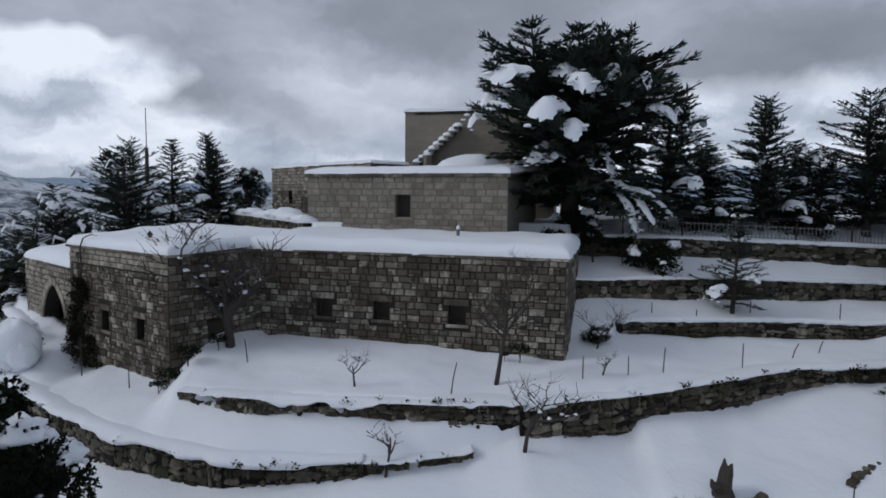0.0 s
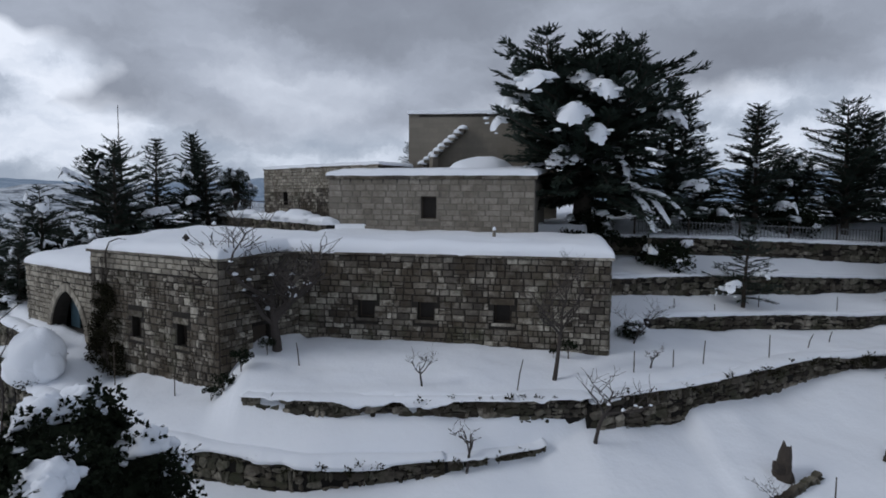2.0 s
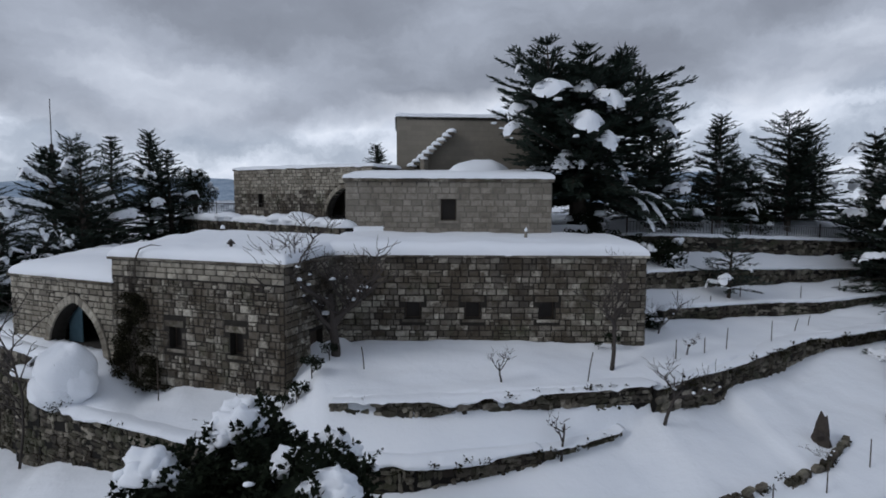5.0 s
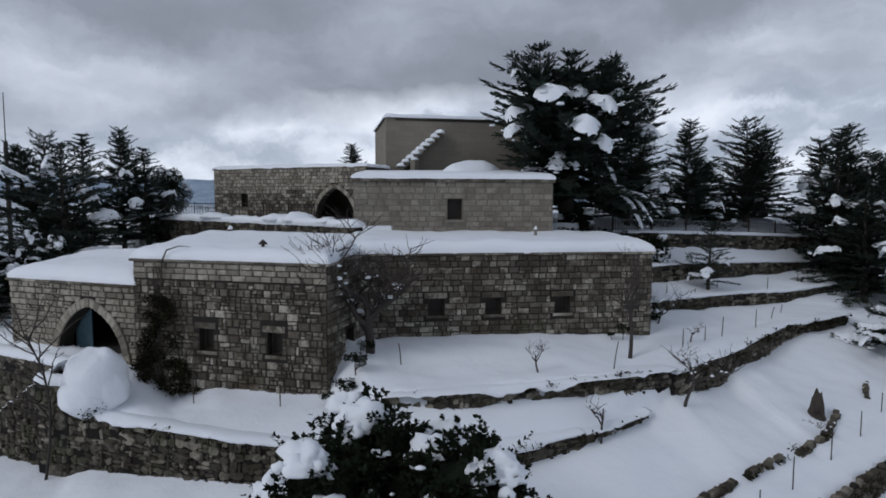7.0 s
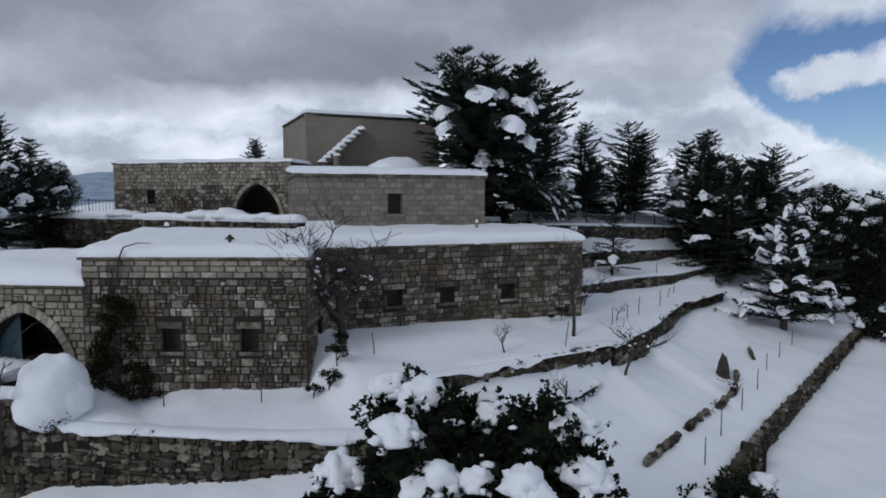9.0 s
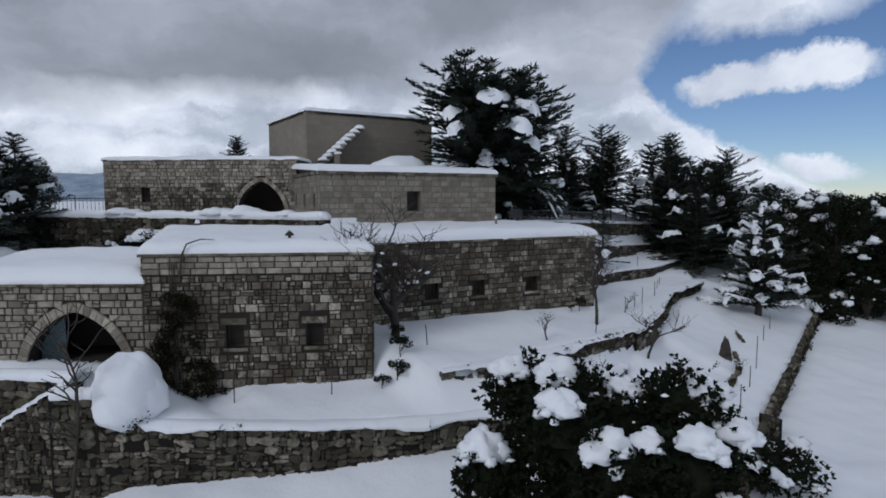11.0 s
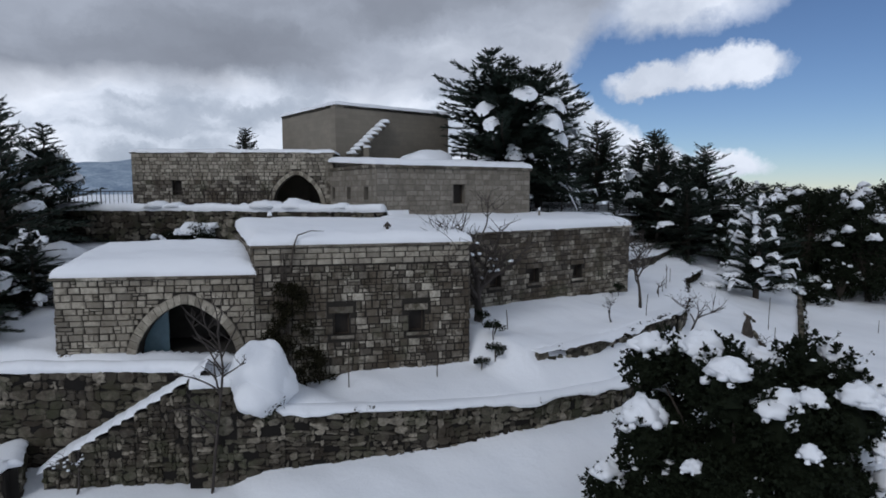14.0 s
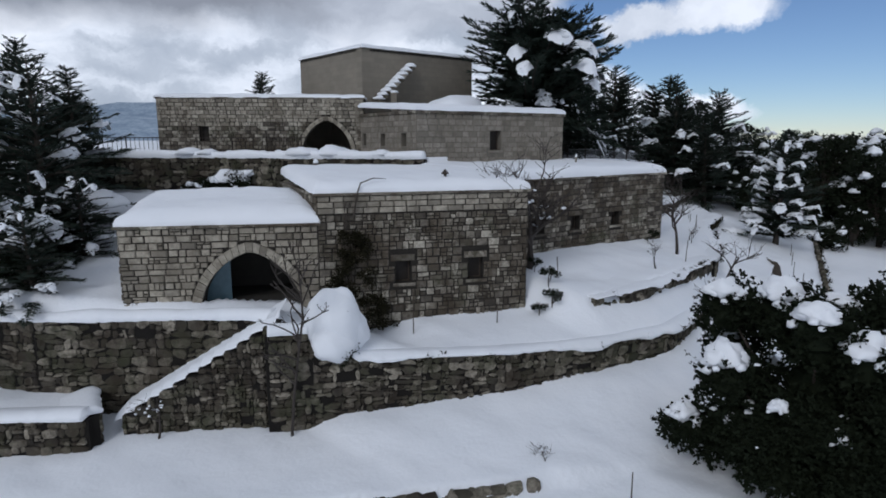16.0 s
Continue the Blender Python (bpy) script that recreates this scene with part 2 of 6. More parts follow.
def hill_mat(name, dark, white, lo, hi):
    k = Mat(name, 0.95)
    f = k.ramp(k.math("ADD", k.math("MULTIPLY", k.noise(0.012, 8, 0.7), 0.55), k.math("MULTIPLY", k.noise(0.075, 6, 0.75), 0.45)), [(lo, (0, 0, 0)), (hi, (1, 1, 1))])
    return k.done(k.mix(f, dark, white))


HILL = hill_mat("snowy_hills", (0.10, 0.12, 0.145), (0.62, 0.66, 0.70), 0.43, 0.53)
# far ridge: the haze of the air is put into these paler, bluer colours
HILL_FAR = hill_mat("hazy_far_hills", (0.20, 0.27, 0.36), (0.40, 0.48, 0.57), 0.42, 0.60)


# ---- small builders ----
class Buf:
    """Vertices and faces that become one mesh."""
    def __init__(self):
        self.v, self.f = [], []

    def add(self, vs, fs):
        o = len(self.v)
        self.v.extend(tuple(p) for p in vs)
        self.f.extend(tuple(i + o for i in q) for q in fs)

    def box(self, c, s, rz=0.0, m=None):
        cz, sz = math.cos(rz), math.sin(rz)
        vs = []
        for dz in (-.5, .5):
            for dx, dy in ((-.5, -.5), (.5, -.5), (.5, .5), (-.5, .5)):
                x, y = dx * s[0], dy * s[1]
                vs.append((c[0] + x * cz - y * sz, c[1] + x * sz + y * cz, c[2] + dz * s[2]))
        self.add(vs, HEX)

    def tube(self, pts, radii, sides=6, cap=True):
        rings = []
        for i, p in enumerate(pts):
            a, b = Vector(pts[max(0, i - 1)]), Vector(pts[min(len(pts) - 1, i + 1)])
            d = (b - a)
            d = d.normalized() if d.length > 1e-6 else Vector((0, 0, 1))
            s = d.cross(Vector((0.31, 0.95, 0.1))).normalized()
            w = d.cross(s)
            rings.append([Vector(p) + radii[i] * (math.cos(t) * s + math.sin(t) * w) for t in (2 * math.pi * k / sides for k in range(sides))])
        o = len(self.v)
        for r in rings:
            self.v.extend(tuple(q) for q in r)
        for i in range(len(rings) - 1):
            for k in range(sides):
                self.f.append((o + i * sides + k, o + i * sides + (k + 1) % sides, o + (i + 1) * sides + (k + 1) % sides, o + (i + 1) * sides + k))
        if cap:
            self.f.append(tuple(o + (len(rings) - 1) * sides + k for k in range(sides)))
            self.f.append(tuple(o + k for k in reversed(range(sides))))

    def weld(self):
        """Join blocks that touch into one body and drop the faces between them."""
        seen, idx = {}, []
        for p in self.v:
            k = tuple(round(c, 4) for c in p)
            idx.append(seen.setdefault(k, len(seen)))
        count = {}
        faces = [tuple(idx[i] for i in f) for f in self.f]
        for f in faces:
            count[tuple(sorted(f))] = count.get(tuple(sorted(f)), 0) + 1
        self.v, self.f = list(seen), [f for f in faces if count[tuple(sorted(f))] == 1 and len(set(f)) > 2]

    def mesh(self, name, mat, smooth=False):
        me = bpy.data.meshes.new(name)
        me.from_pydata(self.v, [], self.f)
        me.materials.append(mat)
        if smooth:
            me.polygons.foreach_set("use_smooth", [True] * len(me.polygons))
        me.update()
        return me


HEX = [(3, 2, 1, 0), (4, 5, 6, 7), (0, 1, 5, 4), (1, 2, 6, 5), (2, 3, 7, 6), (3, 0, 4, 7)]


def thing(name, place, label, category, group="", kind="", rz=0.0):
    """A top-level Empty at the base of a thing."""
    e = new(name)
    e.empty_display_size = 0.2
    e.matrix_basis = pose(*place, 0, 0, rz)
    return tagged(e, label, category, group, kind)


def part(name, buf, mat, parent=None, label="", smooth=False, local=False):
    """One mesh under a thing or a part; the mesh is in world places unless local."""
    ob = new(name, buf.mesh(name, mat, smooth) if isinstance(buf, Buf) else buf)
    if parent:
        ob.parent = parent
        if not local:
            m = parent.matrix_basis.copy()
            if parent.parent:
                m = parent.parent.matrix_basis @ parent.matrix_parent_inverse @ m
            ob.matrix_parent_inverse = m.inverted()
    return tagged(ob, label)


def lone(name, buf, mat, label, category, group="", kind="", smooth=False):
    return tagged(part(name, buf, mat, None, "", smooth), label, category, group, kind)


def rnd(a, b):
    return random.uniform(a, b)


def interp(x, pts, k):
    xs = [p[0] for p in pts]
    return np.interp(x, xs, [p[k] for p in pts])


def smooth01(a, b, x):
    t = np.clip((x - a) / (b - a), 0, 1)
    return t * t * (3 - 2 * t)


def lump(b, c, s, seed, rings=7, segs=12, rough=0.35, flat=0.35):
    """A lump of snow or foliage core: rounded on top, flat below."""
    o = len(b.v)
    for i in range(rings + 1):
        th = math.pi * i / rings
        for k in range(segs):
            ph = 2 * math.pi * k / segs
            d = Vector((math.sin(th) * math.cos(ph), math.sin(th) * math.sin(ph), math.cos(th)))
            r = 1 + rough * noise.noise(Vector((d.x * 1.6 + seed, d.y * 1.6 + seed * 0.7, d.z * 1.6))) + rough * 0.5 * noise.noise(d * 3.7 + Vector((seed, 0, 0)))
            z = d.z * (1.0 if d.z > 0 else flat)
            b.v.append((c[0] + d.x * r * s[0], c[1] + d.y * r * s[1], c[2] + z * r * s[2]))
    for i in range(rings):
        for k in range(segs):
            b.f.append((o + i * segs + k, o + i * segs + (k + 1) % segs, o + (i + 1) * segs + (k + 1) % segs, o + (i + 1) * segs + k))


# ---- the lie of the land: terrace walls as x, y, top, foot ----
LOW = [(-40, 40, -3.0, -3.3), (-24, 25, -2.7, -3.0), (-19.3, 20.2, -2.45, -2.85), (-16.7, 17.9, -2.4, -2.75), (-13, 15.2, -2.5, -2.6), (-6, 12.4, -2.5, -2.7),
       (-2.3, 11.4, -2.4, -3.1), (5, 13.0, -2.05, -2.8), (7.3, 13.4, -1.75, -2.5), (12.4, 14.3, -1.45, -2.1), (25.6, 16.9, -0.8, -1.4), (45, 19, -0.5, -0.7)]
MID = [(-40, 50, -1.0, -2.6), (-27, 38, 1.0, -2.4), (-23.4, 33.2, 1.0, -2.3), (-22.66, 31.8, 1.0, -2.25), (-20.05, 29.0, 1.0, -2.15), (-18.0, 26.4, 1.05, -2.1), (-17.7, 24.2, 0.95, -2.0), (-16.5, 23.2, 0.0, -1.85),
       (-15, 21.9, -0.08, -1.65), (-12.8, 20.2, -0.2, -1.45), (-9.8, 18.45, -0.35, -1.25), (-6.1, 17.0, -0.42, -1.1), (-3.4, 17.05, -0.46, -0.95), (-1.6, 17.1, -0.45, -0.74), (0.6, 17.5, -0.36, -0.52),
       (1.6, 17.75, 0.0, -0.2), (2.2, 17.95, 0.5, 0.08), (2.4, 18.0, 0.8, 0.16), (3.6, 18.25, 0.96, 0.06), (5.75, 18.8, 0.98, -0.24), (6.15, 18.95, 0.99, 0.2), (7.6, 19.5, 1.04, 0.3), (9.2, 20.15, 1.1, 0.2), (12.2, 21.3, 1.2, 0.5), (17.5, 21.9, 1.25, 0.85), (24, 26.0, 1.5, 1.4), (45, 32, 1.5, 1.4)]
ROW = [(-40, 52, 0, 0), (-27, 40, 2.6, 2.6), (-23, 33, 1.8, 1.8), (-20.6, 30.2, 1.45, 1.45), (-16.5, 26.6, 1.25, 1.25), (-15.8, 25.9, 0.9, 0.9), (-14.6, 25.0, 0.05, 0.05), (-13.2, 23.9, 0.36, 0.36),
       (-9.6, 21.3, 0.36, 0.34), (-9.2, 20.2, 0.6, 0.5), (-8.6, 19.3, 0.92, 0.72), (-5.84, 18.36, 1.0, 0.64), (-0.5, 17.95, 1.0, 0.6), (2.4, 18.04, 0.98, 0.9), (5.6, 18.8, 0.98, 0.95), (12.2, 21.34, 1.2, 1.2), (17.5, 21.94, 1.25, 1.25), (24, 26.05, 1.5, 1.5), (45, 32.1, 1.5, 1.5)]
STEP_D = [(-40, 60, 0, 0), (-18.4, 37.5, 2.8, 2.8), (-9, 31, 3.8, 3.8), (-7, 25, 1.6, 1.6), (4.4, 23.2, 1.85, 1.75), (6.7, 24.0, 2.1, 1.8), (7.3, 24.2, 2.28, 1.7), (13.7, 25.3, 2.1, 1.55), (17.4, 25.3, 1.98, 1.45), (24.2, 26.45, 2.0, 1.55), (26, 29, 1.9, 1.85), (45, 34, 2, 2)]
STEP_E = [(-40, 66, 0, 0), (-14, 46, 4.6, 4.6), (-7, 34, 4.2, 4.2), (4.2, 25.9, 3.65, 2.85), (12, 27.3, 3.6, 2.75), (20.2, 28.8, 3.25, 2.5), (26, 30.0, 2.9, 2.6), (45, 37, 2.8, 2.6)]
STEP_F = [(-40, 70, 0, 0), (-14, 50, 5, 5), (-6, 37, 4.6, 4.6), (2.5, 29.3, 5.35, 4.45), (11.1, 29.5, 5.25, 4.45), (20, 30.0, 4.9, 4.15), (27, 30.8, 4.6, 4.2), (45, 40, 4.2, 4.0)]
BANK = [(-40, 76, 1, 1), (-14, 58, 5.2, 5.2), (-6, 44, 5.0, 5.0), (2.5, 34.5, 5.7, 5.7), (11, 34, 6.15, 6.15), (27, 35, 5.9, 5.9), (45, 44, 5, 5)]
BACK = [(-60, 90, -6, -6), (-14, 70, 5, 5), (0, 64, 6.2, 6.2), (30, 64, 6.2, 6.2), (60, 64, 6, 6)]
UT_A, UT_B = (-6.4, 29.15), (-14.6, 43.8)


def land(x, y):
    """Height of the snow at places x, y (arrays)."""
    x, y = np.asarray(x, float), np.asarray(y, float)
    walls = [LOW, MID, ROW, STEP_D, STEP_E, STEP_F, BANK, BACK]
    ys = [interp(x, w, 1) for w in walls]
    tops, feet = [interp(x, w, 2) for w in walls], [interp(x, w, 3) for w in walls]
    z = feet[0] - np.clip(ys[0] - y, 0, 60) * 0.07
    for i in range(len(walls) - 1):
        span = np.maximum(ys[i + 1] - ys[i], 0.02)
        t = np.clip((y - ys[i]) / span, 0, 1)
        z = np.where(y >= ys[i], tops[i] + (feet[i + 1] - tops[i]) * t, z)
    z = np.where(y >= ys[-1], tops[-1], z)
    # upper court behind its own wall
    side = (x - UT_A[0]) * (UT_B[1] - UT_A[1]) - (y - UT_A[1]) * (UT_B[0] - UT_A[0])
    z = np.where((side > 0) & (y > 29.0) & (y < 62) & (x < 6), 5.85 * np.ones_like(z), z)
    # low walled bed beside the steps
    z = np.where((x < -22.6 + 0.35 * (y - 28.6)) & (y > 28.6 - 1.055 * (x + 22.6)) & (y < ys[1]) & (y > 26), -1.42, z)
    # bare floor inside the porch
    pu, pv = (x + 20.62) * 0.746 + (y - 30.17) * -0.666, (x + 20.62) * 0.666 + (y - 30.17) * 0.746
    z = np.where((pu > 0.25) & (pu < 6.2) & (pv > 0.3) & (pv < 4.6), np.minimum(z, 0.8), z)
    # drift at the inner corner of the houses
    z = z + 0.18 * np.exp(-((x + 6.6) ** 2 + (y - 22.9) ** 2) / 1.6)
    # the valley to the west and the plain beyond
    r = np.hypot(x, y - 20)
    z = z - 38 * smooth01(24, 150, -x + 0.15 * np.maximum(y - 45, 0)) * smooth01(-60, 0, y)
    z = z - 30 * smooth01(70, 260, y) * smooth01(-60, 10, 20 - x)
    z = np.where(r > 200, np.minimum(z, -4), z)
    return z


def ground(x, y):
    return float(land(np.array([x]), np.array([y]))[0])


def soft_noise(x, y):
    """Gentle hollows and swells of drifted snow."""
    flat = [0.16 * noise.fractal(Vector((u * 0.22, v * 0.22, 1.0)), 1.0, 2.0, 3) + 0.05 * noise.noise(Vector((u * 1.1, v * 1.1, 4.0))) for u, v in zip(np.ravel(x), np.ravel(y))]
    return np.reshape(flat, np.shape(x)) * np.where(np.hypot(x, y - 20) < 60, 1.0, 0.0)


def build_ground():
    far = [60, 75, 95, 130, 180, 260, 400, 650, 1000, 1600, 2600, 4200]
    xs = np.array([-v for v in reversed(far)] + list(np.arange(-46, -30, 1.0)) + list(np.arange(-30, 30, 0.2)) + list(np.arange(30, 50, 1.0)) + far)
    ys = np.array([-v for v in reversed(far)] + list(np.arange(-45, 4, 2.5)) + list(np.arange(4, 34, 0.2)) + list(np.arange(34, 47, 0.25)) + list(np.arange(47, 60, 1.0)) + [v + 20 for v in far])
    X, Y = np.meshgrid(xs, ys)
    Z = land(X, Y) + soft_noise(X, Y)
    n, m = len(ys), len(xs)
    idx = np.arange(n * m).reshape(n, m)
    f = np.stack([idx[:-1, :-1], idx[:-1, 1:], idx[1:, 1:], idx[1:, :-1]], -1).reshape(-1, 4)
    me = bpy.data.meshes.new("ground")
    me.from_pydata(np.stack([X, Y, Z], -1).reshape(-1, 3).tolist(), [], f.tolist())
    me.polygons.foreach_set("use_smooth", [True] * len(me.polygons))
    me.materials.append(SNOW)
    tagged(new("ground", me), "deep fresh snow over the terraced hillside", "ground", "", "structure")


build_ground()


def build_hills(name, dist, base, tops, a0, a1, seed, mat):
    """A far ridge: a strip of hillside on an arc, tops in metres above the base."""
    n, rows = 120, 14
    b = Buf()
    for i in range(n + 1):
        a = radians(a0 + (a1 - a0) * i / n)
        h = float(np.interp(i / n, [k / (len(tops) - 1) for k in range(len(tops))], tops))
        for j in range(rows + 1):
            t = j / rows
            d = dist + t * dist * 0.5
            k = noise.fractal(Vector((i * 0.09 + seed, j * 0.25, seed)), 1.0, 2.0, 5)
            b.v.append((d * math.sin(a), d * math.cos(a), base + h * math.sin(t * math.pi / 2) * (1 + 0.22 * k) + (0 if t else -30)))
    for i in range(n):
        for j in range(rows):
            o = i * (rows + 1) + j
            b.f.append((o, o + rows + 1, o + rows + 2, o + 1))
    lone(name, b, mat, "distant snow-dusted mountain ridge across the valley", "mountain", "", "structure", True)


build_hills("backdrop_near", 700, -40, [20, 95, 84, 60, 56, 40, 42, 20], -60, 8, 2.0, HILL)
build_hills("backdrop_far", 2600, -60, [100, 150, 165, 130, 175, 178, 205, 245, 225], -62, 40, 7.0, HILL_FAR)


# ---- masonry ----
def stone_meshes(mat, rough, count=7):
    """A few unit blocks with worn arrises: x along the wall, front at -y, z up."""
    res = []
    for k in range(count):
        b = Buf()
        for y, inset in ((0.5, 0.0), (-0.28, 0.0), (-0.5, 0.07 + rough * 0.06)):
            for sx, sz in ((-1, -1), (1, -1), (1, 1), (-1, 1)):
                j = rough * 0.07
                b.v.append((sx * (0.5 - inset - rnd(0, j)), y + (rnd(-0.12, 0.12) * rough if y < -0.4 else 0), sz * (0.5 - inset - rnd(0, j))))
        for r in (0, 4):
            for i in range(4):
                b.f.append((r + i, r + (i + 1) % 4, r + 4 + (i + 1) % 4, r + 4 + i))
        b.f.append((8, 9, 10, 11))
        res.append(b.mesh("stone", mat))
    return res


def rubble_meshes(mat, count=16):
    """Field stones: uneven seven-sided faces, bulging, with worn rims."""
    res = []
    for k in range(count):
        b, n = Buf(), 7
        turn = rnd(0, 6.28)
        rim = []
        for i in range(n):
            a = turn + 2 * math.pi * (i + rnd(-0.28, 0.28)) / n
            c, s_ = math.cos(a), math.sin(a)
            q = 0.53 / max(abs(c), abs(s_)) * rnd(0.9, 1.06)
            q = min(q, 0.68)
            rim.append((max(-0.54, min(0.54, c * q)), max(-0.54, min(0.54, s_ * q))))
        for y, f in ((0.5, 0.96), (-0.2, 1.0), (-0.5, 0.86)):
            for x, z in rim:
                b.v.append((x * f, y + (rnd(-0.14, 0.14) if y < -0.4 else 0), z * f))
        for r in (0, n):
            for i in range(n):
                b.f.append((r + i, r + (i + 1) % n, r + n + (i + 1) % n, r + n + i))
        b.v.append((rnd(-0.12, 0.12), -0.56, rnd(-0.12, 0.12)))
        for i in range(n):
            b.f.append((2 * n + i, 2 * n + (i + 1) % n, 3 * n))
        res.append(b.mesh("stone", mat))
    return res


STONES = {"ashlar": stone_meshes(ASHLAR, 0.45), "pale": stone_meshes(PALE, 0.4), "rubble": rubble_meshes(RUBBLE), "dressed": stone_meshes(SMOOTH, 0.2)}
JOINED = {"ashlar": ASHLAR_J, "pale": ASHLAR_J, "rubble": RUBBLE_J, "dressed": SMOOTH_J}


def arch_z(du, w, zs, za):
    """Height of a pointed arch at du from its middle."""
    h = za - zs
    c = (h * h - w * w) / (2 * w)
    return zs + math.sqrt(max(0.0, (w + c) ** 2 - (abs(du) + c) ** 2))


def clear_spans(u0, u1, za, zb, openings, pad=0.02):
    """What is left of [u0, u1] in the course za..zb beside the openings."""
    spans = [(u0, u1)]
    zm = (za + zb) / 2
    for o in openings:
        if o[0] == "rect":
            if zb <= o[3] + 0.04 or za >= o[4] - 0.04:
                continue
            a, b = o[1] - pad, o[2] + pad
        else:
            _, uc, w, zs, ztop = o
            if zm >= ztop:
                continue
            half = w
            if zm > zs:
                lo, hi = 0.0, w
                for _ in range(20):
                    md = (lo + hi) / 2
                    lo, hi = (md, hi) if arch_z(md, w, zs, ztop) > zm else (lo, md)
                half = lo
            a, b = uc - half - pad, uc + half + pad
        nxt = []
        for s, e in spans:
            if b <= s or a >= e:
                nxt.append((s, e))
            else:
                if a - s > 0.07:
                    nxt.append((s, a))
                if e - b > 0.07:
                    nxt.append((b, e))
        spans = nxt
    return spans


class Face:
    """An upright plane from A to B (left to right as seen from outside)."""
    def __init__(self, A, B):
        self.A = Vector((A[0], A[1], 0))
        d = Vector((B[0], B[1], 0)) - self.A
        self.L, self.u = d.length, d.normalized()
        self.n = Vector((self.u.y, -self.u.x, 0))

    def at(self, u, z, out=0.0):
        p = self.A + self.u * u + self.n * out
        return Vector((p.x, p.y, z))

    def turn(self):
        return Matrix((self.u, -self.n, Vector((0, 0, 1)))).transposed()

    def block(self, b, u0, u1, z0, z1, out, depth, z0b=None):
        """A box on the face; z0b: foot at u1 where it differs."""
        z0b = z0 if z0b is None else z0b
        vs = []
        for za, zb, d in ((z0, z0b, 0), (z1, z1, 0)):
            for u, z, o in ((u0, za, out), (u1, zb, out), (u1, zb, out - depth), (u0, za, out - depth)):
                vs.append(self.at(u, z, o))
        b.add(vs, HEX)


def wall_body(face, z0, z1, openings, thick, mat, parent, name="wall"):
    """A thick wall with its openings cut through."""
    b = Buf()
    cuts = {0.0, face.L}
    for o in openings:
        if o[0] == "rect":
            cuts |= {o[1], o[2]}
        else:
            cuts |= {o[1] - o[2] + 2 * o[2] * k / 20 for k in range(21)}
    cuts = sorted(cuts)
    for a, c in zip(cuts, cuts[1:]):
        mid, segs, done = (a + c) / 2, [], False
        holes = sorted((o for o in openings if o[0] == "rect" and o[1] < mid < o[2]), key=lambda o: o[3])
        for o in openings:
            if o[0] == "arch" and abs(mid - o[1]) < o[2]:
                za = arch_z(a - o[1], o[2], o[3], o[4])
                zc = arch_z(c - o[1], o[2], o[3], o[4])
                face.block(b, a, c, za, z1, 0, thick, zc)
                done = True
        if done:
            continue
        z = z0
        for o in holes:
            face.block(b, a, c, z, o[3], 0, thick)
            z = o[4]
        face.block(b, a, c, z, z1, 0, thick)
    b.weld()
    ob = part(name, b, mat, parent)
    uv = ob.data.uv_layers.new(name="UVMap")
    co = ob.data.vertices
    for lp in ob.data.loops:
        p = co[lp.vertex_index].co
        uv.data[lp.index].uv = ((p - face.A).dot(face.u), p.z)
    return ob


